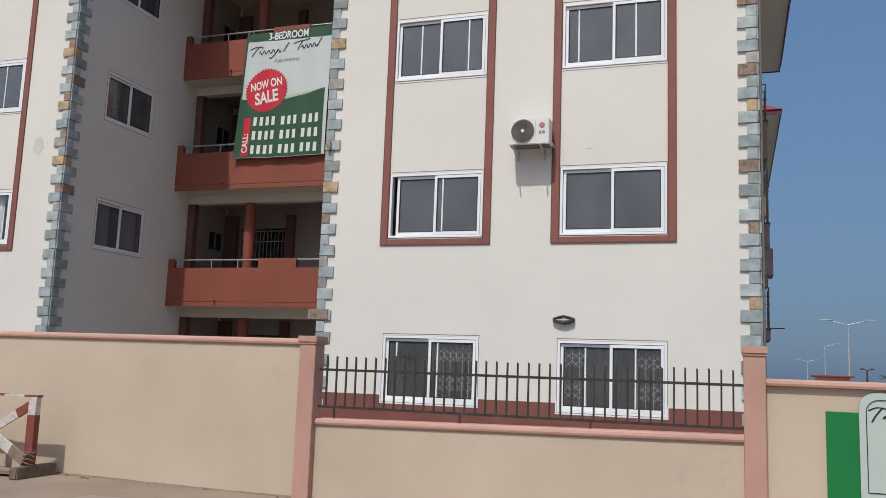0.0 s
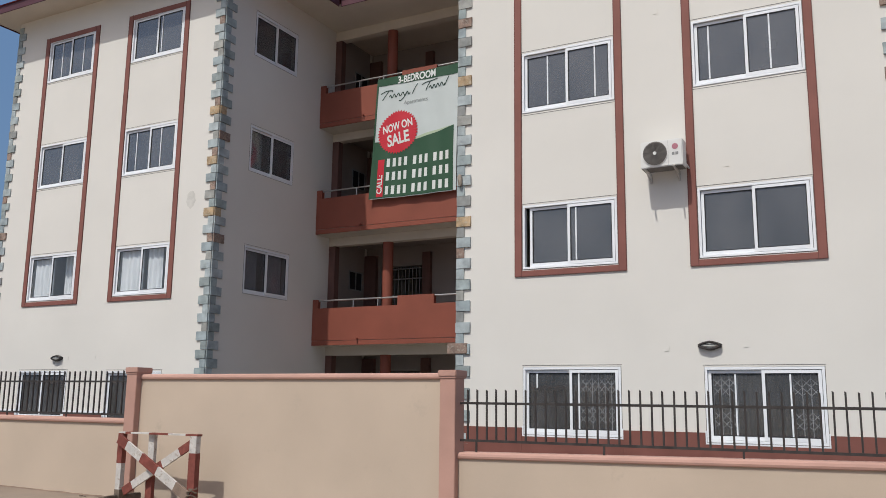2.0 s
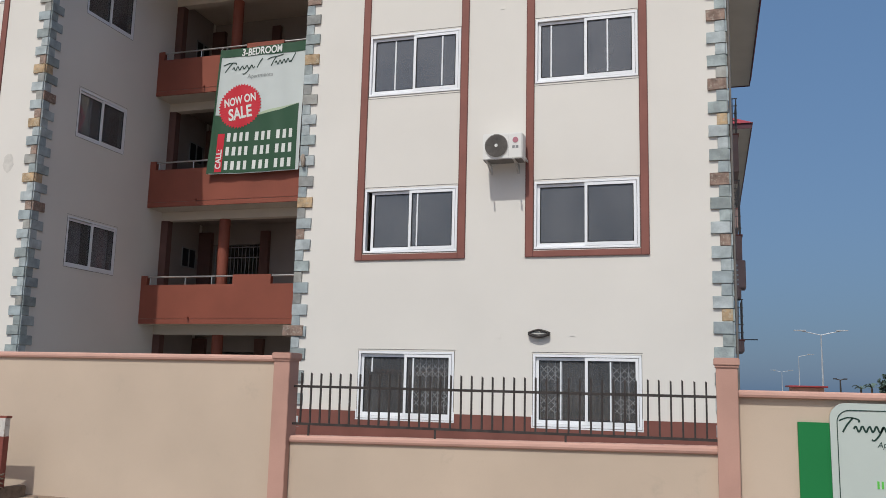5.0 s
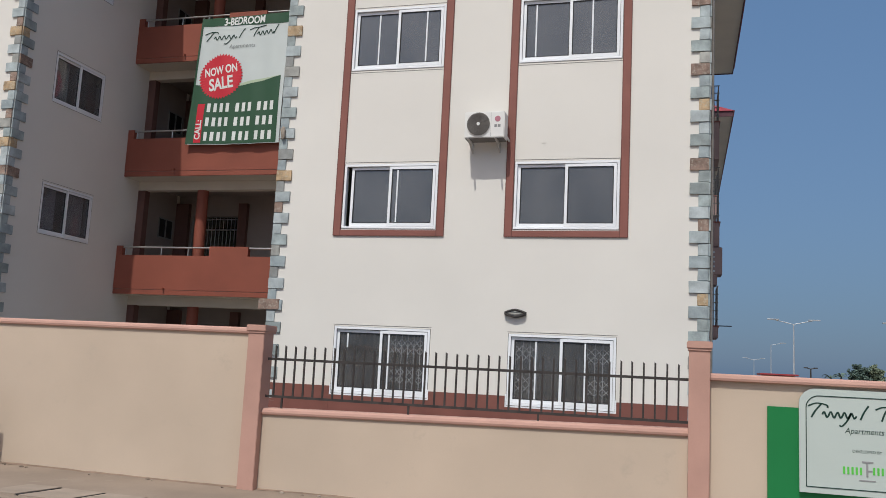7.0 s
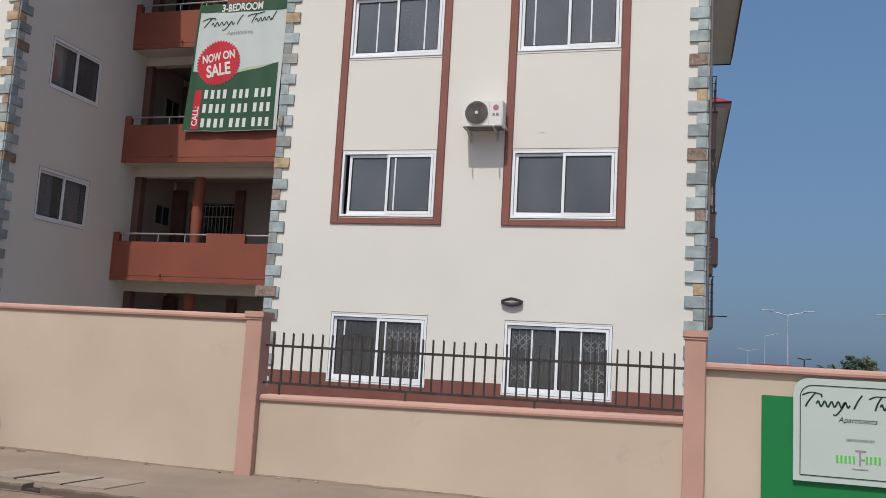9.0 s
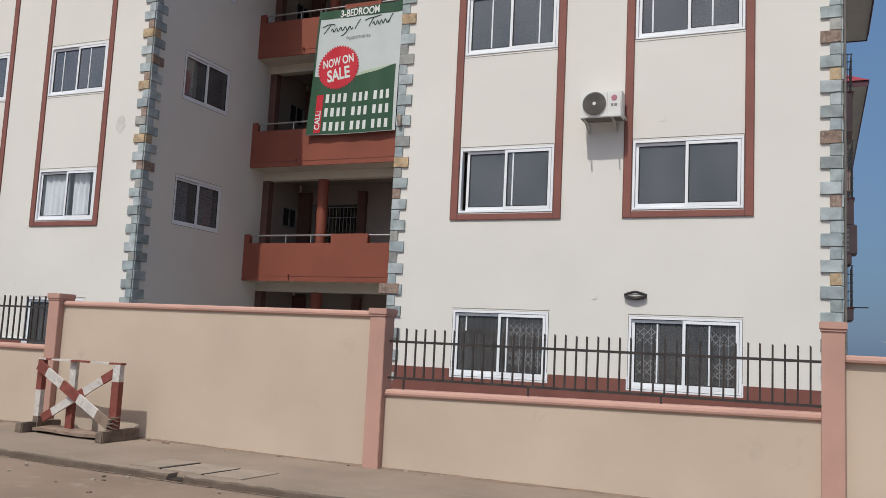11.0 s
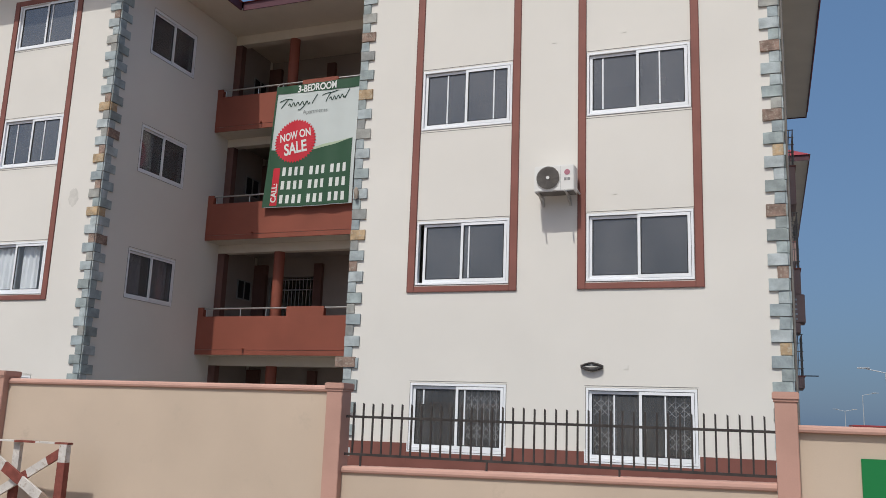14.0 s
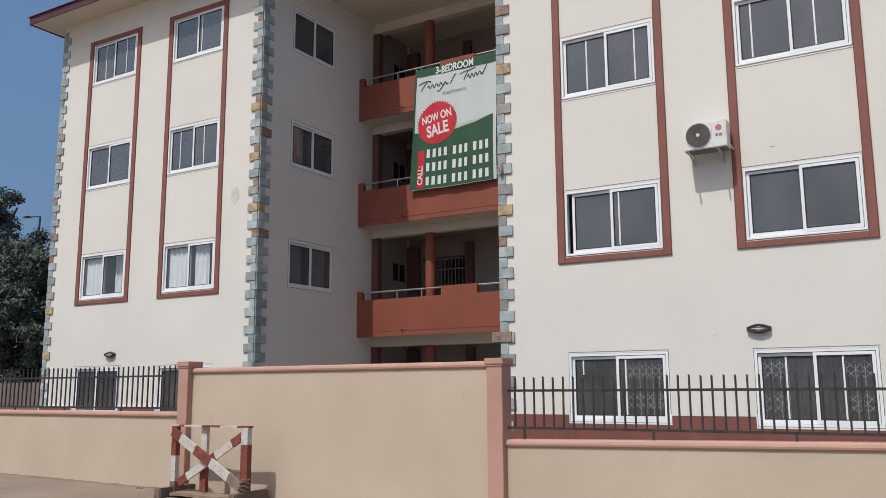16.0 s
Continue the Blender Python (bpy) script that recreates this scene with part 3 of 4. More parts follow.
        if dx:
            part("plinth_edge", boxes((edges[i], edges[i + 1], -.026, -.0005, 1.337, 1.40), (edges[i] - .03, edges[i] - .002, -.026, -.0005, 1.1, 1.40), (edges[i + 1] + .002, edges[i + 1] + .03, -.026, -.0005, 1.1, 1.40)), WHITE, b, "white painted line round the plinth")
    for i in range(1, len(edges) - 1, 2):
        low = opening(i // 2, 0)[0]
        part("plinth", boxes((edges[i], edges[i + 1], -.03, -.0005, -.1, low - .03), bevel=.004), PLINTH, b, "brown painted plinth")
        part("window_margin", boxes((edges[i] + .002, edges[i] + .0205, -.02, -.0005, low - .028, 1.32), (edges[i + 1] - .0205, edges[i + 1] - .002, -.02, -.0005, low - .028, 1.32),
                                    (edges[i] + .021, edges[i + 1] - .021, -.02, -.0005, low - .028, low - .005)), WHITE, b, "white painted margin round the window's foot")
    for (ci, si), (bars_, gap) in details.items():
        a, c = COLUMNS[ci]
        z, h = opening(ci, si)
        curtained = dx and si == 1
        w = window(b, a + dx, z, c - a, h, bars_, gap=gap, glass=(THIN if curtained else CLEAR) if (curtained or si == 0) else GLASS)
        if si == 0:
            for g0, g1, k in (() if dx else ((1.06, 1.76, 6),) if ci == 0 else ((.12, .50, 3), (1.36, 1.76, 3))):
                grille(w, a + dx + g0, a + dx + g1, z + .09, z + h - .09, 0.10, k)
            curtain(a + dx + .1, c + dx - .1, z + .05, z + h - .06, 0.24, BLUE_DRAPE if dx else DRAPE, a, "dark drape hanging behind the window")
    if dx:
        for z in STOREYS[1:]:
            window(b, 1.11, z + .06, 1.73, 1.185, (), face="side", wall_x=x1, glass=SHADED)
    quoins(b, x0, 1, **(dict(ochre=(12, 18), brown=(25, 28, 33, 39)) if dx else dict(ochre=(24, 38), brown=(21, 44))))
    if dx:
        quoins(b, x1, -1, z0=.128, ochre=(28, 34, 40), brown=(25, 31, 35, 41, 51))
        quoins(b, x1, 1, along="y", z0=.128, start=1, ochre=(28, 40), brown=(25, 37))
    else:
        quoins(b, x1, -1, z0=.0135, start=1, ochre=(14, 30), brown=(20, 25, 33, 39))
        part("corner_block", boxes((-8.13, -7.70, -.045, .10, 2.645, 2.85), bevel=.01), RUST, b, "brown stone block standing out from the corner")
        quoins(b, x1, 1, along="y", z0=.0135)
        pipe = tube((x1 + .056, .06, .05), (x1 + .056, .06, TOP - .04), .021)
        for z in (1.2, 4.2, 7.2, 10.2):
            boxes((x1 + .001, x1 + .06, .045, .075, z, z + .03), bm=pipe)
        part("downpipe", pipe, GREY, b, "thin grey pipe clipped to the corner")
    return b


def roof(name, rect, ridge, label, right_to=None, sides=True):
    """A hipped roof with a flat soffit, a plum fascia and sheet metal on top."""
    x0, x1, y0, y1 = rect
    r = thing(name, ((x0 + x1) / 2, (y0 + y1) / 2, TOP), label, "roof", "roofs")
    part("soffit", boxes((x0 + (.03 if sides else -.0285), x1 - .03, y0 + .03, y1 - .03, TOP + .0, TOP + .05)), SOFFIT, r, "pale painted soffit")
    part("fascia", boxes(*([(x0, x0 + .03, y0, y1, TOP - .03, TOP + .19), (x1 - .03, x1, y0, right_to or y1, TOP - .03, TOP + .19)] if sides else []),
                         (x0 + .03, x1 - .03, y0, y0 + .03, TOP - .03, TOP + .19), (x0 + .03, x1 - .03, y1 - .03, y1, TOP - .03, TOP + .19)), FASCIA, r, "plum painted fascia board")
    bm = bmesh.new()
    e = .05
    zb = TOP + .195
    half = min(x1 - x0, y1 - y0) / 2
    lo = [bm.verts.new(p) for p in ((x0 - e, y0 - e, zb), (x1 + e, y0 - e, zb), (x1 + e, y1 + e, zb), (x0 - e, y1 + e, zb))]
    xm, ym = (x0 + x1) / 2, (y0 + y1) / 2
    if x1 - x0 < y1 - y0:
        up = [bm.verts.new((xm, y0 + half, zb + ridge)), bm.verts.new((xm, y1 - half, zb + ridge))]
        fs = ((lo[0], lo[1], up[0]), (lo[1], lo[2], up[1], up[0]), (lo[2], lo[3], up[1]), (lo[3], lo[0], up[0], up[1]))
    else:
        up = [bm.verts.new((x0 + half, ym, zb + ridge)), bm.verts.new((x1 - half, ym, zb + ridge))]
        fs = ((lo[0], lo[1], up[1], up[0]), (lo[1], lo[2], up[1]), (lo[2], lo[3], up[0], up[1]), (lo[3], lo[0], up[0]))
    for f in fs:
        bm.faces.new(f)
    bm.faces.new(lo[::-1])
    part("roof_sheet", bm, ROOF, r, "dark red metal roof sheets")
    return r


DX = -14.32
near = {(0, 0): ((-0.14, 0.58), 0.0), (1, 0): ((0.26, 0.72), 0.0), (0, 1): ((0.575,), 0.085), (1, 1): ((), 0.0), (0, 2): ((0.28, 0.80), 0.0), (1, 2): ((0.157, 0.71), 0.0),
        (0, 3): ((0.3,), 0.0), (1, 3): ((0.3,), 0.0)}
far_ = {(0, 0): ((), 0.0), (1, 0): ((0.62,), 0.0), (0, 1): ((), 0.0), (1, 1): ((), 0.0), (0, 2): ((), 0.0), (1, 2): ((0.22, 0.7), 0.0), (0, 3): ((0.27, 0.76), 0.0), (1, 3): ((0.575,), 0.0)}

ground()
A = block(0.0, near, "cream four-storey block with brown window bands beside the wall")
B = block(DX, far_, "cream four-storey block with slate corner stones and curtained windows")
for a, c in COLUMNS:
    a, c = a + DX, c + DX
    left = a < DX - 5
    curtain(a + .09, a + (.86 if left else .80), 4.23, 5.40, 0.13, CURTAIN, 1.0)
    curtain(*((c - .80, c - .12) if left else (c - .84, c - .34)), 4.23, 5.40, 0.13 if not left else .30, CURTAIN, 2.0)
for z, a, c in ((4.30, 2.05, 2.72), (4.30, 1.25, 1.75), (7.38, 1.3, 1.8)):
    curtain(a, c, z, z + 1.08, .17, CURTAIN, z, side=SIDE)
stain = bmesh.new()
rim = [stain.verts.new((-15.15 + (.14 + .05 * noise.noise((k * .5, 2, 9))) * math.cos(k * math.pi / 14), -.0025, 6.44 + (.22 + .07 * noise.noise((k * .5, 7, 3))) * math.sin(k * math.pi / 14))) for k in range(28)]
stain.faces.new(rim)
part("stain", stain, STAIN, B, "faint grey damp stain on the stucco")
roof("roof", (-8.85, 1.22, -0.82, 15.65), 2.2, "hipped dark red metal roof over the near block")
roof("roof", (-22.88, -13.27, -0.78, 15.85), 2.2, "hipped dark red metal roof over the far block", 3.15)
roof("roof", (-13.269, -8.88, 3.17, 15.85), 1.2, "low dark red metal roof over the balconies", sides=False)


# ---------------------------------------------------------------- balconies between the blocks
def balconies():
    xl, xr = SIDE + .002, -7.952
    core = thing("balcony_tier", ((xl + xr) / 2, 6, 0), "three tiers of red-walled balconies between the two blocks", "balcony")
    gate_x = (-13.97, -12.40)
    part("wall", holed(xl, xr, 0, TOP, .2, [(gate_x[0], gate_x[1], z, z + 2.27) for z in (.3, 3.36, 6.41, 9.46)], lambda u, w, z: (u, 6.56 + w, z)), LANDING_SHADE, core, "stucco back wall of the landings, colour darkened for recess shade")
    part("wall", boxes((xl, xr, 10.2, 10.4, 0, TOP)), ROOM, core, "plain wall behind the landings")
    for k, z in enumerate((3.36, 6.41, 9.46)):
        part("landing_slab", boxes((xl, xr, 4.08, 4.59, z - .2, z)), SOFFIT, core, "pale painted slab edge")
        # rear of the slab is darker than its edge, painting in recess shade
        part("landing_slab", boxes((xl, xr, 4.592, 6.555, z - .2, z), (xl, xr, 6.765, 10.19, z - .2, z)), LANDING_SHADE, core, "landing slab behind the edge, colour darkened for recess shade")
        part("landing_edge", boxes((xl, xr, 4.0, 4.075, z - .2, z - .06)), SOFFIT, core)
        zb, zl, zh = z - .195, z + .80, z + 1.04
        par = holed(xl, xr, zb + .13, zh, .12, [(xl + .17, -11.70, zl, zh + 1), (-10.635, xr + 1, zl, zh + 1)], lambda u, w, z: (u, 3.95 + w, z))
        part("drip_band", boxes((xl, xr, 3.955, 4.07, zb, zb + .118)), RED, core, "red painted lower band")
        part("groove", boxes((xl, xr, 3.964, 4.06, zb + .118, zb + .13)), SIDE_BROWN, core)
        pp = part("parapet", par, RED, core, "red painted solid parapet with a raised middle block")
        for a, c in ((xl + .17, -11.70), (-10.635, xr)):
            part("handrail", tube((a, 4.01, zh - .03), (c, 4.01, zh - .03), .022), STEEL, core, "steel tube handrail")
        for x in (xl + .24, -13.1, -12.75 + 0.42, -8.9):
            part("rail_post", tube((x, 4.01, zl), (x, 4.01, zh - .03), .016), STEEL, core, "steel rail post")
        part("drain_spout", tube((-12.9, 3.88, zb + .16), (-12.9, 3.96, zb + .16), .022), RED, core)
        part("drain_spout", boxes((-12.91, -12.89, 3.944, 3.95, zb + .02, zb + .15)), TRIM, core)
    for z in (2.93, 5.98, 9.03, 12.10):
        part("beam", boxes((xl, xr, 4.6, 4.85, z, z + .24 if z < 12 else TOP - .002)), SOFFIT, core, "cream painted edge beam")
    for z0, z1 in ((0, 2.93), (3.36, 5.98), (6.41, 9.03), (9.46, 12.10)):
        part("pilaster", boxes((xl, xl + .21, 4.61, 4.82, z0, z1)), PILLAR_SHADE, core, "brown painted square pilaster")
        part("column", tube((-12.50, 4.73, z0), (-12.50, 4.73, z1), .145, n=24), RED, core, "round red painted column")
        part("column", boxes((xl, xl + .41, 6.42, 6.557, z0, z1)), PILLAR_SHADE, core, "brown painted square pillar at the back")
        part("column", boxes((gate_x[1] + .01, gate_x[1] + .27, 6.42, 6.557, z0, z1)), PILLAR_SHADE, core, "brown painted square pillar at the back")
        gt = bmesh.new()
        for z in (z0 + .1, z0 + 1.1, z0 + 1.9, z0 + 2.2):
            bar((gate_x[0], 6.66, z), (gate_x[1], 6.66, z), .032, bm=gt)
        for x in (gate_x[0] + .02, gate_x[1] - .02):
            bar((x, 6.66, z0 + .05), (x, 6.66, z0 + 2.26), .034, bm=gt)
        gate = part("security_gate", gt, MID, core, "steel bar security gate at the stair")
        for i in range(13):
            x = gate_x[0] + .06 + i * (gate_x[1] - gate_x[0] - .12) / 12
            part("gate_bar", bar((x, 6.64, z0 + .05), (x, 6.64, z0 + 2.26), .02), MID, gate)
    # thin panels added over the side wall to paint the recess darker
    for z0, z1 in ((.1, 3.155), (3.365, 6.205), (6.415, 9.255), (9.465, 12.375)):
        part("recess_shade_panel", boxes((xl, xl + .006, 4.86, 6.415, z0, z1)), LANDING_SHADE, core, "thin dark panel painting recess shade over the side wall")
    for z in (1.9, 4.92, 7.97, 11.02):
        part("small_window", boxes((xl, xl + .03, 5.62, 6.30, z - .03, z), (xl, xl + .03, 5.62, 6.30, z + .5, z + .53), (xl, xl + .03, 5.94, 5.98, z, z + .5), (xl, xl + .03, 5.62, 5.65, z, z + .5), (xl, xl + .03, 6.27, 6.30, z, z + .5)), MID, core, "small grey-framed bathroom window")
        part("small_pane", boxes((xl, xl + .012, 5.65, 6.27, z, z + .5)), RUBBER, core, "dark small window pane")


balconies()


# ---------------------------------------------------------------- banner
def banner():
    x0, x1, zt, zb = -12.42, -9.96, 10.34, 6.99
    W, H = x1 - x0, zt - zb

    def lift(u, v, off=0.0):
        """u across and v down, 0 to 1; the cloth hangs in shallow folds and leans out at the foot."""
        x = x0 + u * W - 0.15 * v * (1 - u) - 0.01 * v
        z = zt - v * H + 0.05 * u * (1 - v) - 0.02 * math.sin(u * math.pi)
        y = 3.88 - 0.05 * v + 0.022 * math.sin(u * 9 + v * 4) * (0.25 + v * (1 - v)) + 0.012 * math.sin(u * 23 - v * 7)
        return Vector((x, y - off, z))

    def edge(u):
        return 0.515 + 0.035 * math.sin(u * 2.6 + 0.4) - 0.035 * max(0, u - .5) * 2
    t = thing("sale_banner", ((x0 + x1) / 2, 3.85, zb), "green and white cloth sale banner tied to the balcony rails", "banner")

    def sheet(name, mat, f0, f1, u0=0.0, u1=1.0, off=0.0, thick=True, label=""):
        bm = bmesh.new()
        n, k = 40, 24
        g = [[bm.verts.new(lift(u0 + (u1 - u0) * i / n, f0(u0 + (u1 - u0) * i / n) + (f1(u0 + (u1 - u0) * i / n) - f0(u0 + (u1 - u0) * i / n)) * j / k, off)) for j in range(k + 1)] for i in range(n + 1)]
        for i in range(n):
            for j in range(k):
                bm.faces.new((g[i][j], g[i][j + 1], g[i + 1][j + 1], g[i + 1][j])).smooth = True
        if thick:
            bmesh.ops.recalc_face_normals(bm, faces=list(bm.faces))
        return part(name, bm, mat, t, label)
    sheet("cloth", BAN_WHITE, lambda u: 0.0, lambda u: 1.0, label="white printed cloth")
    sheet("green_print", BAN_GREEN, lambda u: 0.0, lambda u: 0.062 + 0.02 * u, off=.007, thick=False, label="dark green heading band")
    sheet("green_print", BAN_GREEN, edge, lambda u: 0.995, 0.0, 0.965, off=.007, thick=False, label="dark green lower field")
    sheet("pale_swoosh", BAN_LIME, lambda u: edge(u) - 0.022 * math.sin(max(0, (u - .3)) * 4.4) ** 2, edge, 0.3, 0.965, off=.009, thick=False, label="pale green curved line")
    sheet("red_strip", BAN_RED, lambda u: 0.685, lambda u: 0.985, 0.083, 0.165, off=.010, thick=False, label="red upright strip")
    sheet("hem", BAN_GREEN, lambda u: 0.0, lambda u: 1.0, 0.0, 0.022, off=.010, thick=False, label="dark folded hem")

    def words(s, u, v, size, mat, turn=0.0, fx=0.8, off=.009, label=""):
        me = text_mesh(s, size, fx, 0.0 if mat is INKGREY else 0.028)
        c, sn = math.cos(turn), math.sin(turn)
        for p in me.vertices:
            a, b = p.co.x * c - p.co.y * sn, p.co.x * sn + p.co.y * c
            p.co = lift(u + a / W, v - b / H, off)
        part("lettering", me, mat, t, label)
    words("3-BEDROOM", 0.5, 0.040, 0.27, BAN_TEXT, fx=0.76, off=.016, label="white printed heading")
    words("Apartments", 0.50, 0.236, 0.15, INKGREY, fx=1.0, label="small grey print")
    # flowing wordmark, drawn as a plain brush line
    def brush(pts, w):
        part("wordmark", quads_mesh("wordmark", stroke(pts, w), lambda a, b: lift(a, b, .008)), INK, t, "dark green flowing brush mark")
    for pts in flourish():
        brush([(.06 + .85 * a, .188 - .074 * b - .03 * a) for a, b in pts], .0105)
    # red starburst
    star = []
    n = 44
    cu, cv = 0.300, 0.470
    for i in range(2 * n):
        def rim(k):
            r = 0.60 if k % 2 == 0 else 0.545
            a = math.pi * k / n
            return Vector((cu + r * math.cos(a) / W, cv + r * math.sin(a) / H))
        mid_, inner = [[Vector((cu + r * math.cos(math.pi * k / n) / W, cv + r * math.sin(math.pi * k / n) / H)) for k in (i, i + 1)] for r in (.4, .2)]
        star.append((mid_[0], rim(i), rim(i + 1), mid_[1]))
        star.append((inner[0], mid_[0], mid_[1], inner[1]))
        star.append((Vector((cu, cv)), inner[0], inner[1]))
    part("starburst", quads_mesh("starburst", star, lambda a, b: lift(a, b, .012)), BAN_RED, t, "red saw-edged printed disc")
    words("NOW ON", cu - .005, cv - 0.045, 0.30, BAN_TEXT, 0.16, 0.66, .018, "white printed words")
    words("SALE", cu + .012, cv + 0.06, 0.44, BAN_TEXT, 0.16, 0.70, .018, "white printed words")
    words("CALL:", 0.122, 0.885, 0.22, BAN_TEXT, math.pi / 2, 0.9, .014, "white printed word")
    for v in (0.715, 0.825, 0.937):
        q = []
        u = 0.193
        for i in range(12):
            if i not in (4, 8):
                q = [(Vector((u, v - .034 + .034 * k)), Vector((u, v + .034 * k)), Vector((u + .036, v + .034 * k)), Vector((u + .036, v - .034 + .034 * k))) for k in range(2)]
                part("number_bar", quads_mesh("number_bar", q, lambda a, b: lift(a, b, .0095)), BAN_TEXT, t)
            u += 0.068 if i not in (4, 8) else 0.035
    for u in (0.0, 0.33, 0.66, 1.0):
        p = lift(u, 0)
        part("tie_cord", tube(p, (p.x, 4.0, p.z + .05 + .08 * (u == 0)), .006, n=6), BAN_WHITE, t)
    # a knotted end of cloth at the block's corner
    bm = bmesh.new()
    bmesh.ops.create_icosphere(bm, subdivisions=3, radius=.1)
    for v in bm.verts:
        v.co *= 1 + .45 * noise.noise(v.co * 14)
        v.co = Vector((v.co.x * .7, v.co.y * .5, v.co.z * 1.6))
    for v in bm.verts:
        v.co *= .75
    single("knotted_cloth", bm, CONCRETE, "dusty knotted rag tied at the corner stones", "rag", at=(-7.86, -.07, 6.08))


banner()


# ---------------------------------------------------------------- things on the near front
def air_conditioner():
    x0, x1, y0, y1, z0, z1 = -4.135, -3.41, -.42, -.12, 5.782, 6.262
    t = thing("air_conditioner", ((x0 + x1) / 2, 0, z0), "white outdoor air conditioner unit on wall brackets", "air conditioner")
    part("casing", boxes((x0, x1, y0, y1, z0, z1), bevel=.015), PLASTIC, t, "white metal casing")
    cx, cz, r = x0 + .255, (z0 + z1) / 2 + .01, .205
    bm = bmesh.new()
    for k in range(11):
        rr = r * (k + 1) / 11
        ring = [Vector((cx + rr * math.cos(a * math.pi / 18), y0 - .022, cz + rr * math.sin(a * math.pi / 18))) for a in range(37)]
        for i in range(36):
            bar(ring[i], ring[i + 1], .006, bm=bm)
    for k in range(16):
        a = k * math.pi / 8
        bar((cx + .03 * math.cos(a), y0 - .022, cz + .03 * math.sin(a)), (cx + r * math.cos(a + .5), y0 - .022, cz + r * math.sin(a + .5)), .006, bm=bm)
    part("fan_grille", bm, GREY, t, "grey wire fan guard")
    part("fan_well", tube((cx, y0 - .006, cz), (cx, y0 + .002, cz), r, n=40), GREY, t, "dark fan opening")
    part("fan_hub", tube((cx, y0 - .032, cz), (cx, y0 - .02, cz), .030, n=20), PLASTIC, t, "pale round fan cap")
    part("badge", tube((x1 - .125, y0 - .005, z1 - .14), (x1 - .125, y0 + .001, z1 - .14), .052, n=24), PINK, t, "round pink badge")
    part("badge_bars", boxes((x1 - .18, x1 - .135, y0 - .004, y0 + .001, z1 - .29, z1 - .24), (x1 - .12, x1 - .07, y0 - .004, y0 + .001, z1 - .29, z1 - .24)), MID, t, "two small grey bars")
    part("panel_seam", boxes((x1 - .245, x1 - .242, y0 - .002, y0 + .001, z0 + .02, z1 - .02)), MID, t)
    # dark plate puts the shade below the casing into its colour
    part("underside_shade_plate", boxes((x0 + .012, x1 - .012, y0 + .012, y1, z0 - .006, z0 - .0005)), GREY, t, "dark underside plate painting the shade below the casing")
    # bracket arms reach out past the casing's front
    for x in (x0 + .075, x1 - .15):
        bm = boxes((x - .013, x + .013, -.522, -.001, z0 - .03, z0 - .0065), (x - .017, x + .017, -.03, -.001, z0 - .18, z0 - .035))
        bar((x, -.36, z0 - .032), (x, -.015, z0 - .165), .03, .006, bm=bm)
        part("bracket", bm, STEEL_DUST, t, "dusty grey steel wall bracket")
    part("pipe", tube((x1 - .02, -.2, z0 + .1), (x1 + .02, .01, z0 + .02), .018), PLASTIC, t, "lagged refrigerant pipe")


def eye_lamp(x, z):
    """An eye-shaped wall lamp: a dark diamond rim with blunt ends round a faceted opal lens."""
    t = thing("wall_lamp", (x, 0, z), "dark eye-shaped wall lamp on the stucco", "wall lamp", "wall lamps")

    def outline(w, h, blunt, y):
        corners = [(-w, -blunt), (0, -h), (w, -blunt), (w, blunt), (0, h), (-w, blunt)]
        pts = []
        for (a, c), (d, e) in zip(corners, corners[1:] + corners[:1]):
            bow = .10 * h if a != d else 0
            for k in range(6):
                q = k / 6
                pts.append((x + a + (d - a) * q, y, z + (c + (e - c) * q) + math.copysign(bow * math.sin(q * math.pi), c + e)))
        return pts
    for nm, rings, mat, lab in (("base_plate", ((.195, .082, .026, 0.0), (.19, .080, .024, -.06), (.165, .066, .016, -.088), (.148, .050, .008, -.086), (.14, .044, .006, -.06)), IRON, "dark metal diamond rim"),
                                ("opal_glass", ((.141, .045, .006, -.058), (.12, .026, .006, -.074), (.10, .008, .004, -.084)), LAMPGLASS, "opal glass lens")):
        bm = bmesh.new()
        loops = [[bm.verts.new(p) for p in outline(*q)] for q in rings]
        n = len(loops[0])
        for r0, r1 in zip(loops, loops[1:]):
            for i in range(n):
                bm.faces.new((r0[i], r0[(i + 1) % n], r1[(i + 1) % n], r1[i]))
        bm.faces.new(loops[-1])
        bmesh.ops.recalc_face_normals(bm, faces=list(bm.faces))
        part(nm, bm, mat, t, lab)
    part("lid", boxes((x - .135, x + .135, -.094, -.07, z + .016, z + .021), bevel=.002), IRON, t, "slim dark rib across the lens")


def cover_plate(x, z, w=.085):
    single("cover_plate", boxes((x - w / 2, x + w / 2, -.006, -.0005, z - w / 2, z + w / 2), bevel=.002), STUCCO, "small cream cover plate on the stucco wall", "cover plate", "cover plates")


air_conditioner()
eye_lamp(-3.165, 2.72)
eye_lamp(-19.41, 2.70)
for x, z in ((-3.90, 8.84), (-2.587, 8.88), (-2.765, 5.81), (-3.885, 2.68), (-2.585, 2.72), (-19.05, 2.70), (-18.05, 2.71)):
    cover_plate(x, z)


# ---------------------------------------------------------------- boundary wall
def climb(bm, a, b, rise):
    """Tilts the top of a wall section, whose coping climbs a little along its length."""
    for v in bm.verts:
        if v.co.z > .5:
            v.co.z += rise * (v.co.x - a) / (b - a)
    return bm


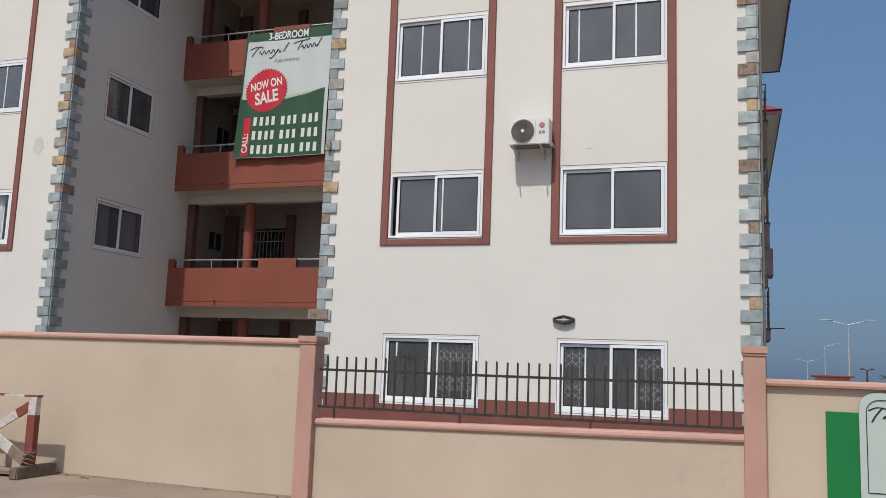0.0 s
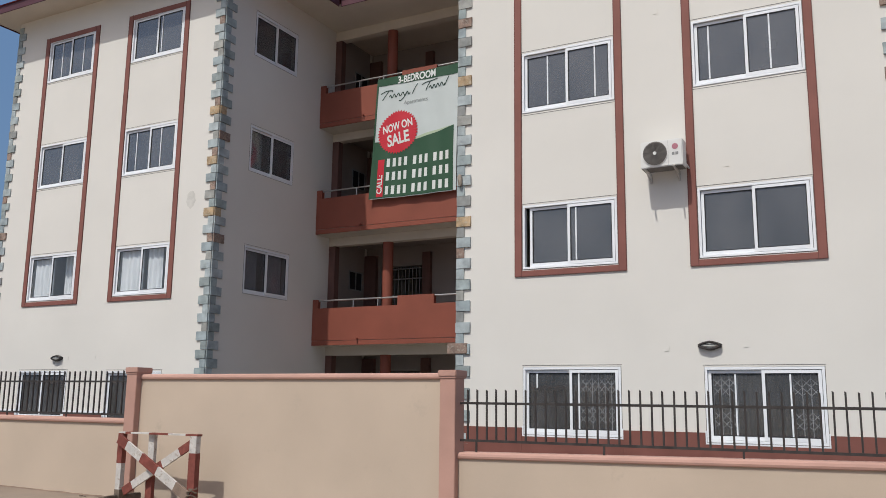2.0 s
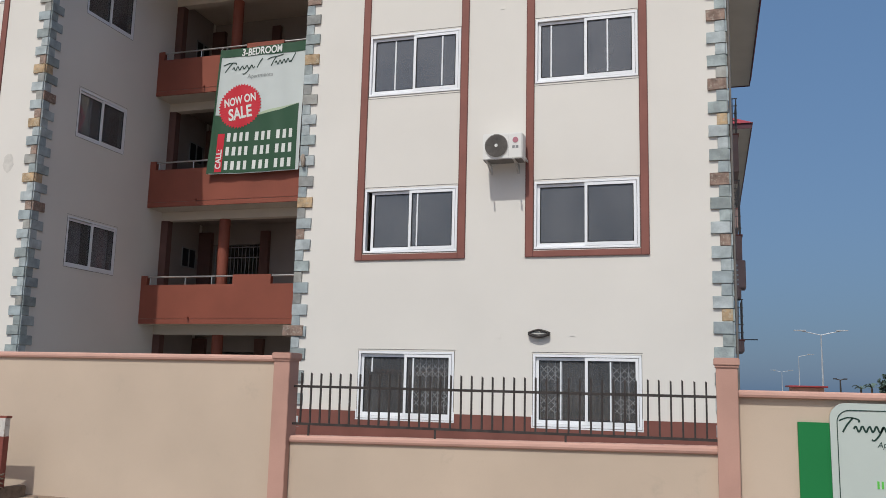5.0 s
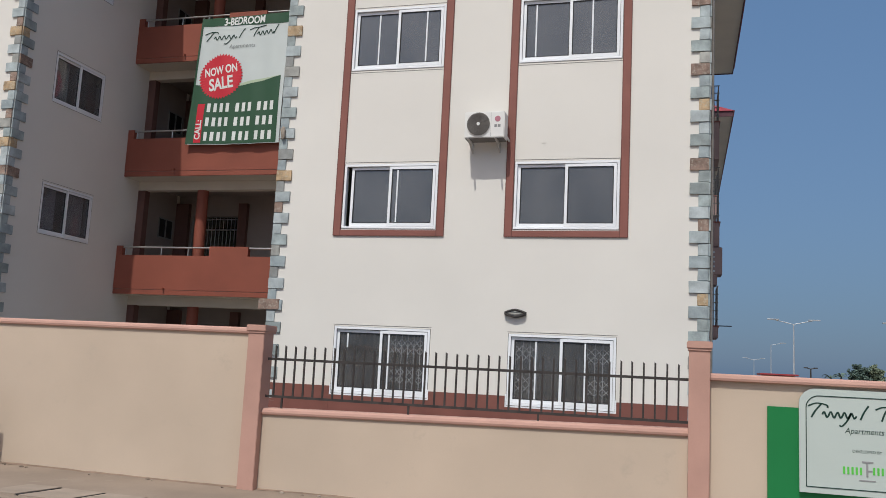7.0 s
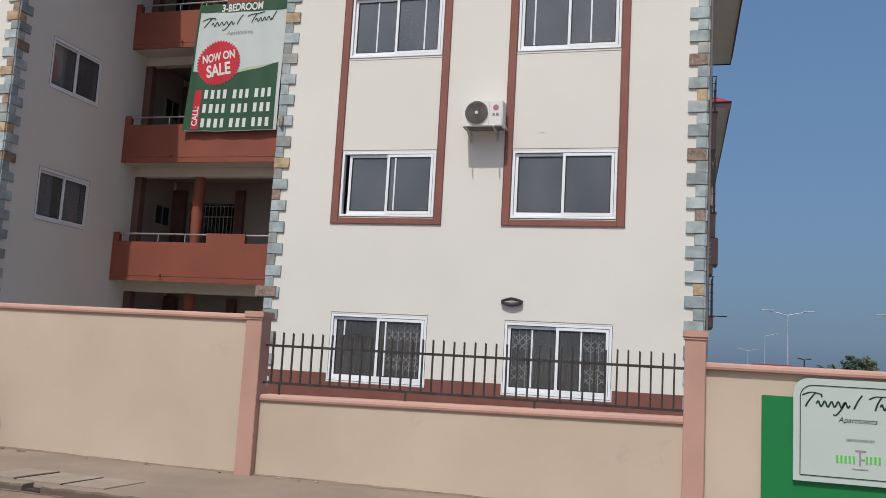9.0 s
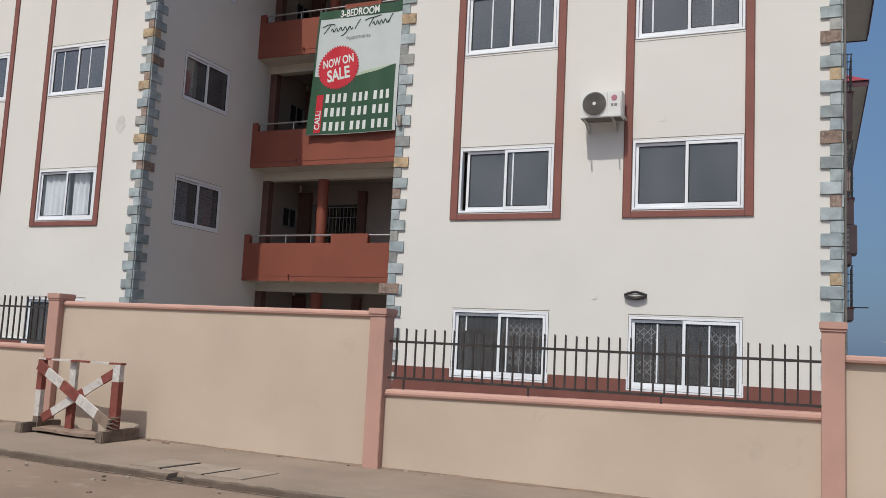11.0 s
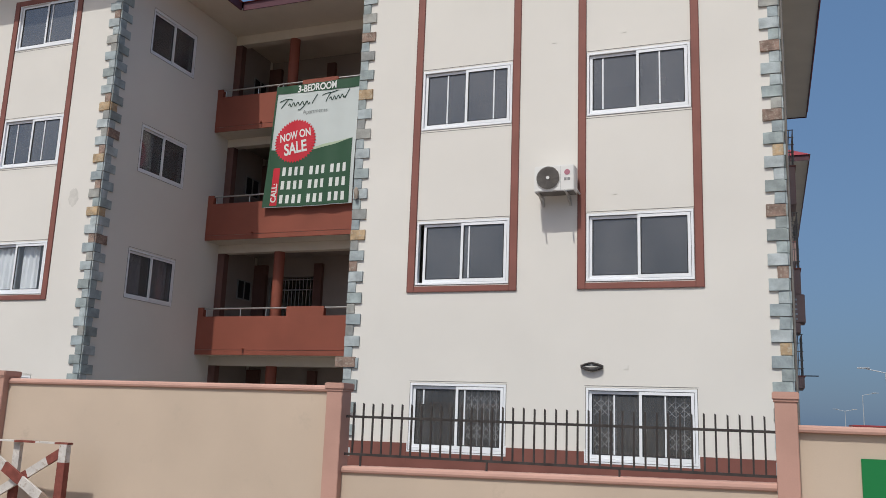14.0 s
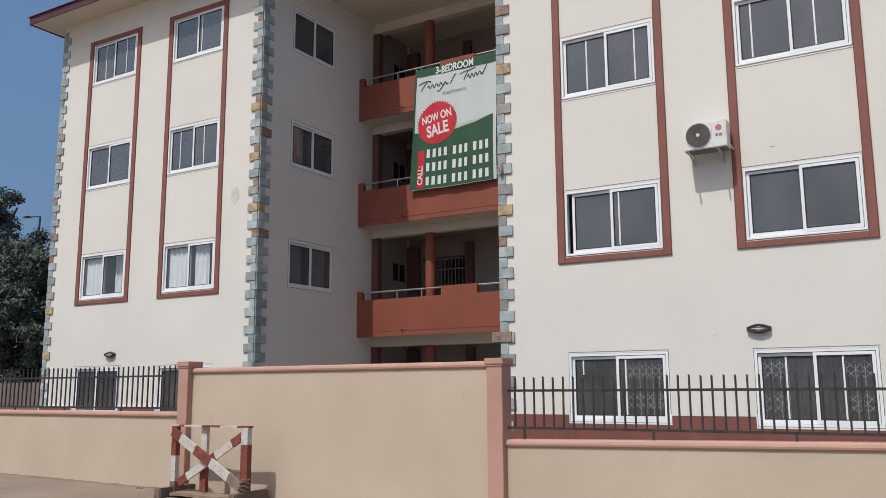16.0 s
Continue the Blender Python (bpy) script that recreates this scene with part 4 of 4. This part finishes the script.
def boundary_wall():
    t = thing("boundary_wall", (-8, -4.46, 0), "beige boundary wall with salmon pillars and copings", "wall")
    yf, yb = -4.56, -4.36
    pillars = ((-17.72, 2.30), (-11.652, 2.238), (-5.782, 2.162), (-0.268, 2.168))
    for x, top in pillars:
        base = gz(x)
        w = .23
        p = part("pillar", boxes((x, x + w, -4.67, -4.40, base - .1, top - .1), bevel=.006), SALMON, t, "salmon painted pillar")
        cap = boxes((x - .024, x + w + .024, -4.694, -4.356, top - .085, top), bevel=.01)
        boxes((x - .012, x + w + .012, -4.682, -4.368, top - .105, top - .086), bm=cap)
        part("cap", cap, SALMON, p, "square salmon pillar cap")
    spans = [(-40, -17.722, 2.20, 0), (-17.488, -11.654, 1.405, 0), (-11.42, -5.784, 2.128, 0), (-5.55, -0.27, 1.10, .085), (-.036, 14, 1.818, 0)]
    deep = {-11.42: -.025, -5.55: -.028, -17.488: -.022}
    for a, b, top, rise in spans:
        part("wall_panel", boxes((a, b, yf, yb, -.2, top - .085)) if not rise else climb(boxes((a, b, yf, yb, -.2, top - .085)), a, b, rise), BEIGE, t, "beige painted wall panel")
        o = deep.get(a, 0)
        prof = [(yf - .055 - o, top - .075), (yf - .06 - o, top - .05), (yf - .05 - o, top - .02), (yf - .02 - o, top), (yb + .02, top), (yb + .05, top - .02), (yb + .06, top - .05), (yb + .055, top - .075), (yb + .02, top - .085), (yf - .02, top - .085)]
        bm = bmesh.new()
        rows = [[bm.verts.new((x, y, z)) for y, z in prof] for x in (a, b)]
        n = len(prof)
        for i in range(n):
            bm.faces.new((rows[0][i], rows[0][(i + 1) % n], rows[1][(i + 1) % n], rows[1][i]))
        bm.faces.new(rows[0])
        bm.faces.new(rows[1][::-1])
        bmesh.ops.recalc_face_normals(bm, faces=list(bm.faces))
        part("coping", climb(bm, a, b, rise), SALMON, t, "rounded salmon coping")


def railing(a, b, zc, feet, first, n, step, ease=0.0, rise=0.0, low=.13):
    t = thing("fence_railing", ((a + b) / 2, -4.5, zc), "dark iron bar railing on the low boundary wall", "railing", "railings")
    y = -4.5
    zt, zm, zl = zc + .79, zc + .61, zc + low
    rng = random.Random(3)
    for i in range(n):
        x = first + i * step - ease * i * i
        bm = bar((x, y, zl - .012), (x + rng.uniform(-.004, .004), y, zt + rng.uniform(-.006, .006)), .021)
        top = max(v.co.z for v in bm.verts)
        for v in bm.verts:
            if v.co.z > top - .01 and v.co.x > x:
                v.co.z -= .014
        part("bar", bm, IRON, t)
    for z in (zm, zl):
        part("rail", boxes((a - .03, b + .005, y - .016, y - .0105, z - .016, z + .016)), IRON, t, "flat iron rail")
    for x in feet:
        part("foot", boxes((x - .011, x + .011, y - .011, y + .011, zc - .02 + rise * (x - a) / (b - a), zl)), IRON, t)


boundary_wall()
railing(-5.55, -.272, 1.122, (-5.32, -3.60, -1.98), -5.446, 39, .13748, .000108, .085)
railing(-17.48, -11.66, 1.40, (-16.4, -14.86, -13.26), -17.268, 42, .1337, low=.065)


def wall_sign():
    t = thing("wall_sign", (1.54, -4.6, .5), "green and white estate sign fixed on the boundary wall", "sign")
    part("green_board", boxes((.565, 2.52, -4.60, -4.565, .22, 1.49), bevel=.004), SIGN_GREEN, t, "glossy green back board")
    x0, x1, z0, z1, y = .885, 2.20, .605, 1.705, -4.64
    def rounded(x0, x1, z0, z1, r, ya, yb):
        bm = bmesh.new()
        pts = [(x0, z0), (x1, z0)]
        for k in range(9):
            a = k * math.pi / 16
            pts.append((x1 - r + r * math.cos(a), z1 - r + r * math.sin(a)))
        for k in range(9):
            a = math.pi / 2 + k * math.pi / 16
            pts.append((x0 + r + r * math.cos(a), z1 - r + r * math.sin(a)))
        f = bm.faces.new([bm.verts.new((px, ya, pz)) for px, pz in pts])
        e = bmesh.ops.extrude_face_region(bm, geom=[f])
        for v in e["geom"]:
            if isinstance(v, bmesh.types.BMVert):
                v.co.y = yb
        bmesh.ops.recalc_face_normals(bm, faces=list(bm.faces))
        return bm, pts
    bm, _ = rounded(x0, x1, z0, z1, .17, y + .036, y)
    part("white_board", bm, SIGN_WHITE, t, "white board with rounded upper corners")
    _, pts = rounded(x0 + .07, x1 - .07, z0 + .065, z1 - .075, .13, 0, 1)
    bm2 = bmesh.new()
    for i in range(len(pts)):
        p, q = pts[i], pts[(i + 1) % len(pts)]
        bar((p[0], y - .003, p[1]), (q[0], y - .003, q[1]), .009, .004, bm=bm2, up=(0, 1, 0))
    part("border_line", bm2, INK, t, "thin dark green border line")

    def words(s, x, z, size, mat, fx=1.0, label=""):
        me = text_mesh(s, size, fx)
        slant = .22 if s == "Apartments" else 0
        for p in me.vertices:
            p.co = Vector((x + p.co.x + slant * p.co.y, y - .003, z + p.co.y))
        part("lettering", me, mat, t, label)
    words("Apartments", 1.533, 1.277, .086, INK, .93, "dark green small lettering")
    words("DEVELOPED BY", 1.552, 1.068, .042, INK, 1.0, "tiny dark lettering")

    def brush(pts, w):
        part("wordmark", quads_mesh("wordmark", stroke(pts, w), lambda a, b: Vector((a, y - .003, b))), INK, t, "dark green flowing brush mark")
    for pts in flourish():
        brush([(.985 + 1.09 * a, 1.395 + .158 * b) for a, b in pts], .019)
    bars_ = [(1.315 + i * .041, 1.315 + i * .041 + .021, y - .005, y - .0005, .828, .905) for i in range(5)] + [(1.605 + i * .041, 1.605 + i * .041 + .021, y - .005, y - .0005, .835, .912) for i in range(4)]
    for bounds in bars_:
        part("developer_bar", boxes(bounds), LIME, t, "lime green bar")
    part("developer_mark", boxes((1.50, 1.61, y - .005, y - .0005, .955, .972), (1.54, 1.56, y - .005, y - .0005, .81, .954), (1.561, 1.60, y - .005, y - .0005, .865, .88)), MID, t, "small grey cross mark")
    part("small_print_bar", boxes((1.47, 1.63, y - .004, y - .0005, .765, .778)), MID, t)


wall_sign()


# ---------------------------------------------------------------- road barrier
def road_barrier():
    gx, gy = -10.45, -5.2
    g = gz(gx)
    t = thing("road_barrier", (gx, gy, g), "worn red and white wooden road barrier with crossed planks", "road barrier")
    xl, xr, yb, zt = -11.195, -9.665, -5.08, g + 1.088

    def banded(name, a, b, w, d, cuts, first_red, label, up=(0, 1, 0)):
        """A plank painted in bands; cuts are the shares of its length."""
        a, b = Vector(a), Vector(b)
        pl = part(name, bar(a, b, w, d, up=up), B_WHITE, t, label)
        ends = [0.0, *cuts, 1.0]
        for i in range(len(ends) - 1):
            if (i % 2 == 0) == first_red:
                p, q = a.lerp(b, ends[i] + (.0 if i else -.004)), a.lerp(b, ends[i + 1] + (.004 if i == len(ends) - 2 else 0))
                part("red_band", bar(p, q, w + .005, d + .005, up=up), B_RED, pl, "faded red paint band")
        return pl
    banded("post", (xl + .012, yb, g + .06), (xl + .012, yb, zt), .10, .08, (.56,), False, "upright red and white timber post")
    part("post_foot", bar((xl + .012, yb, g + .06), (xl + .012, yb, g + .24), .107, .087, up=(0, 1, 0)), TIMBER, t, "bare dusty end of the post")
    banded("post", (xr, yb, g + .06), (xr, yb, zt), .13, .09, (.76,), True, "upright red and white timber post")
    banded("rear_post", (-10.60, yb + .07, g + .06), (-10.60, yb + .07, zt), .12, .06, (.46,), True, "rear upright timber leg")
    banded("top_rail", (xl - .05, yb + .02, zt + .012), (xr + .06, yb + .02, zt + .012), .10, .024, (.09, .16, .40, .64, .86), False, "thin red and white top rail", up=(0, 0, 1))
    banded("cross_plank", (xl + .02, yb - .07, zt - .08), (xr - .03, yb - .07, g + .225), .14, .035, (.12, .34, .57), True, "red and white diagonal plank")
    part("plank_end", bar((xl + .02 + (xr - xl - .05) * .83, yb - .07, zt - .08 + (g + .305 - zt) * .83), (xr - .03, yb - .07, g + .225), .146, .041, up=(0, 1, 0)), DUSTY, t, "bare dusty plank end")
    banded("cross_plank", (xl + .14, yb - .02, g + .22), (xr - .02, yb - .02, zt - .10), .118, .035, (.13, .45, .57, .82), True, "red and white diagonal plank")
    for x, front in ((xl - .03, -.30), (xr + .02, -.30)):
        bm = boxes((x - .07, x + .07, yb + front, yb + .44, g - .015, g + .15), bevel=.014)
        for v in bm.verts:
            v.co += Vector((.012 * noise.noise(v.co * 5), 0, .014 * noise.noise(v.co * 3) if v.co.z > g else 0))
        part("foot", bm, TIMBER, t, "weathered timber foot")
    # the bottom plank sags in a shallow bow
    bm = bmesh.new()
    rings = []
    for i in range(13):
        a = i / 12
        x, dy = xl + .05 + (xr - xl - .1) * a, -.05 * math.sin(a * math.pi)
        lift = .018 * math.sin(a * math.pi * 2) * (1 - a)
        rings.append([bm.verts.new((x, yb + dy + y, g + z + lift)) for y, z in ((-.12, .03), (-.12, .075), (.20, .09), (.20, .03))])
    for p, q in zip(rings, rings[1:]):
        for k in range(4):
            bm.faces.new((p[k], p[(k + 1) % 4], q[(k + 1) % 4], q[k]))
    bm.faces.new(rings[0]), bm.faces.new(rings[-1][::-1])
    bmesh.ops.recalc_face_normals(bm, faces=list(bm.faces))
    part("bottom_plank", bm, DUSTY, t, "dusty warped timber bottom plank")
    bm = bmesh.new()
    rng = random.Random(8)
    p = Vector((xr, yb - .08, g + .33))
    for k in range(26):
        a = k * .9
        q = Vector((xr + .085 * math.cos(a), yb + .075 * math.sin(a) - .02, g + .34 - k * .008 + rng.uniform(-.02, .02)))
        tube(p, q, .012, n=6, bm=bm)
        p = q
    part("rope", bm, CHAIN, t, "frayed rope wound round the post")


road_barrier()


# ---------------------------------------------------------------- beyond the near block
def rear_block(y0, y1, label):
    t = thing("apartment_block", (-4, (y0 + y1) / 2, 0), label, "apartment building", "apartment blocks")
    part("wall", boxes((-7.95, 0.09, y0, y1, -.1, TOP)), STUCCO, t, "cream stucco walls")
    return t


def side_balcony(z0, z1, rail, xo=.73, y0=13.2, y1=14.9, wall=.052):
    t = thing("side_balcony", (.3, (y0 + y1) / 2, z0), "narrow dark brown balcony with grey iron railings on the side wall", "balcony", "side balconies")
    part("parapet", boxes((wall, xo, y0, y1, z0, z1), bevel=.01), SIDE_BROWN, t, "dark brown painted parapet")
    part("ledge", boxes((wall, xo + .03, y0 - .02, y1, z1 + .001, z1 + .05), bevel=.008), TRIM, t)
    for i in range(6):
        x = wall + .03 + i * (xo - wall - .06) / 5
        part("baluster", bar((x, y0 + .03, z1 + .05), (x, y0 + .03, z1 + rail), .022), GREY, t)
    for i in range(7):
        y = y0 + .2 + i * (y1 - y0 - .3) / 6
        part("baluster", bar((xo - .03, y, z1 + .05), (xo - .03, y, z1 + rail), .02), GREY, t)
    for k in range(5):
        z = z1 + .25 + k * (rail - .25) / 4
        part("rail", bar((wall, y0 + .03, z), (xo, y0 + .03, z), .026), GREY, t, "grey iron rail")
        part("rail", bar((xo - .03, y0 + .05, z), (xo - .03, y1, z), .026), GREY, t, "grey iron rail")
    return t


def side_unit(x1, z0, z1, y0=13.0):
    """A brown-painted cooling unit hung on the side wall, its louvres towards the road."""
    t = thing("cooling_unit", (.3, y0 + .4, z0), "dark brown louvred cooling unit hung on the side wall", "air conditioner", "side cooling units")
    part("casing", boxes((.052, x1, y0, y0 + .8, z0, z1), bevel=.02), SIDE_BROWN, t, "dark brown casing")
    n = max(2, int((z1 - z0) / .16))
    for i in range(n):
        z = z0 + .08 + i * (z1 - z0 - .12) / n
        part("louvre", boxes((.14, x1 - .22, y0 - .03, y0 - .001, z, z + .05)), GALV, t, "pale metal louvre")


rear_block(21.2, 36.5, "cream block standing behind the near one")
rear_block(42, 58, "cream plain block at the end of the yard")
roof("roof", (-8.85, 1.5, 20.72, 37.5), 3.3, "hipped dark red metal roof over the rear block")
roof("roof", (-8.85, 1.55, 41.2, 58.8), 2.2, "hipped dark red metal roof over the farthest block")
single("link_wall", boxes((-7, -0.4, 15.3, 21.1, -.1, TOP - .3)), STUCCO, "cream wall linking the two blocks", "wall")
low_balcony = side_balcony(3.03, 3.36, 1.28, .69)
part("bracket_rod", bar((.66, 13.25, 3.40), (1.09, 13.25, 3.40), .03), IRON, low_balcony, "dark rod standing out from the balcony")
side_balcony(5.88, 6.64, 1.8, .71)
side_balcony(8.71, 9.92, 1.22, .69)
side_balcony(8.6, 9.4, .9, .95, 22.5, 24.5, .088)
side_balcony(9.0, 9.8, .9, 1.15, 31, 33, .088)
side_unit(.64, 4.66, 4.97)
side_unit(.79, 4.98, 5.84)


def street_lamp(x, y, h, arms, arm, label, head=.7, mat=None):
    mat = mat or GALV
    t = thing("street_lamp", (x, y, -.25), label, "street lamp", "street lamps")
    part("pole", tube((x, y, -.25), (x, y, h), .14, .07), mat, t, "grey steel pole")
    for s in arms:
        part("arm", tube((x, y, h), (x + s * arm, y, h + (.55 if mat is GALV else .12)), .05), mat, t, "steel arm")
        part("lamp_head", boxes((x + s * arm - head, x + s * arm + head, y - .18, y + .18, h + (.5 if mat is GALV else .06), h + (.64 if mat is GALV else .18)), bevel=.03), mat, t, "flat lamp head")


street_lamp(12.77, 100, 9.0, (-1, 1), 2.4, "double-armed grey street lamp beside the far road")
street_lamp(19.2, 200, 10.3, (1,), 2.6, "single-armed grey street lamp beside the far road")
street_lamp(20.6, 270, 8.3, (-1, 1), 2.6, "double-armed grey street lamp in the far haze")
street_lamp(12.87, 86, 3.35, (-1, 1), 0.5, "short twin-armed pole beyond the boundary wall", .2, IRON)
street_lamp(23.2, 92, 8.4, (-1, 1), 1.3, "twin-armed grey street lamp by the trees")
street_lamp(-59.35, 24, 14.9, (-1,), 1.6, "single-armed dark street lamp behind the trees", .3, IRON)
low = thing("low_house", (10, 92, -.25), "low far house with a flat red roof", "house")
part("wall", boxes((8.4, 11.7, 90, 94, -.25, 2.50)), SALMON, low)
part("roof", boxes((8.0, 12.1, 89.5, 94.5, 2.52, 2.72), bevel=.05), ROOF, low, "flat red roof edge")


# ---------------------------------------------------------------- trees
def tree(x, y, h, rx, seed, leaves, leaf, mat, label, base=-.25, crown_low=.2):
    rng = np.random.default_rng(seed)
    t = thing("tree", (x, y, base), label, "tree", "trees")
    bm = tube((x, y, base), (x + .2, y, base + h * .5), .03 * h, .018 * h, n=10)
    hubs = []
    for k in range(9):
        a = k * 2.4
        tip = Vector((x + rx * .55 * math.cos(a), y + rx * .55 * math.sin(a), base + h * (.45 + .05 * k)))
        tube((x + .1, y, base + h * (.25 + .03 * k)), tip, .011 * h, .004 * h, n=7, bm=bm)
        hubs.append(tip)
    part("trunk", bm, BARK, t, "rough brown trunk and limbs")
    n_cl = 260
    c = rng.normal(size=(n_cl, 3))
    c /= np.linalg.norm(c, axis=1)[:, None]
    c *= rng.uniform(.35, 1.0, (n_cl, 1))
    zc, rz = base + h * (crown_low + 1) / 2, h * (1 - crown_low) / 2
    centre = np.array([x, y, zc]) + c * np.array([rx, rx, rz]) * rng.uniform(.8, 1.08, (n_cl, 1))
    size = rng.uniform(.13, .24, n_cl) * rx
    pick = rng.integers(0, n_cl, leaves)
    d = rng.normal(size=(leaves, 3))
    d /= np.linalg.norm(d, axis=1)[:, None]
    p = centre[pick] + d * size[pick][:, None] * rng.uniform(.35, 1.0, (leaves, 1)) * np.array([1, 1, .8])
    u = rng.normal(size=(leaves, 3))
    u /= np.linalg.norm(u, axis=1)[:, None]
    w = np.cross(u, rng.normal(size=(leaves, 3)))
    w /= np.linalg.norm(w, axis=1)[:, None]
    s = leaf * rng.uniform(.6, 1.3, (leaves, 1))
    vs = np.stack([p - u * s, p + w * s * .45, p + u * s, p - w * s * .45], 1).reshape(-1, 3)
    # twiggy inner foliage that closes the middle of each clump
    ball = bmesh.new()
    bmesh.ops.create_icosphere(ball, subdivisions=2, radius=1)
    bv = np.array([v.co[:] for v in ball.verts])
    bf = np.array([[v.index for v in f.verts] for f in ball.faces])
    ball.free()
    inner = (centre[:, None, :] + bv[None] * (size[:, None, None] * rng.uniform(.2, .62, (n_cl, len(bv), 1)))).reshape(-1, 3)
    tri = (bf[None] + (np.arange(n_cl) * len(bv))[:, None, None] + leaves * 4).reshape(-1, 3)
    me = bpy.data.meshes.new("crown")
    me.from_pydata(vs.tolist() + inner.tolist(), [], np.arange(leaves * 4).reshape(-1, 4).tolist() + tri.tolist())
    part("crown", me, mat, t, "dense crown of small leaves")


tree(-48.7, 13, 14.7, 4.8, 11, 80000, .115, DARKLEAF, "tall dark green leafy tree beside the far block", crown_low=.12)
tree(-41.2, 16, 9.9, 2.2, 2, 30000, .11, DARKLEAF, "dark green leafy tree beside the far block", crown_low=.05)
tree(-38.6, 9, 8.9, 3.7, 3, 60000, .105, LEAF, "bushy green tree by the side wall", crown_low=.02)
tree(-44.5, 9.5, 9.6, 3.8, 8, 56000, .105, LEAF, "bushy green tree by the side wall", crown_low=.02)
tree(-53, 20, 12, 6.0, 4, 9000, .30, DARKLEAF, "broad dark green tree behind other trees", crown_low=.1)
tree(18.85, 92, 4.75, 1.35, 5, 9000, .15, FARLEAF, "small grey-green tree beyond the boundary wall", crown_low=.1)
tree(20.3, 92.5, 4.6, 1.25, 6, 9000, .15, LEAF2, "small pale green tree beyond the boundary wall", crown_low=.1)


def palm(x, y, h, seed):
    rng = random.Random(seed)
    t = thing("palm", (x, y, -.25), "small dark palm beyond the boundary wall", "palm tree", "palms")
    part("trunk", tube((x, y, -.25), (x, y, h), .14, .10), BARK, t)
    for k in range(9):
        a, n = k * .7 + rng.uniform(-.2, .2), 7
        reach, rise = rng.uniform(.8, 1.15), rng.uniform(.25, .7)
        bm = bmesh.new()
        last = None
        for i in range(n):
            q = i / (n - 1)
            c = Vector((x + math.cos(a) * reach * q, y + math.sin(a) * reach * q, h + rise * math.sin(q * 2.2) - .25 * q * q))
            w = .11 * math.sin(.25 + q * 2.7)
            side = Vector((-math.sin(a), math.cos(a), .3)) * w
            pair = [bm.verts.new(c - side), bm.verts.new(c + side)]
            if last:
                bm.faces.new((last[0], last[1], pair[1], pair[0]))
            last = pair
        part("frond", bm, FARLEAF, t)


palm(15.6, 91, 2.45, 2)
palm(16.7, 91, 2.6, 5)
single("side_wall", boxes((-60, -22.6, 2.0, 2.2, -.1, 2.05)), DULL, "plain grey-brown side wall of the yard", "wall")
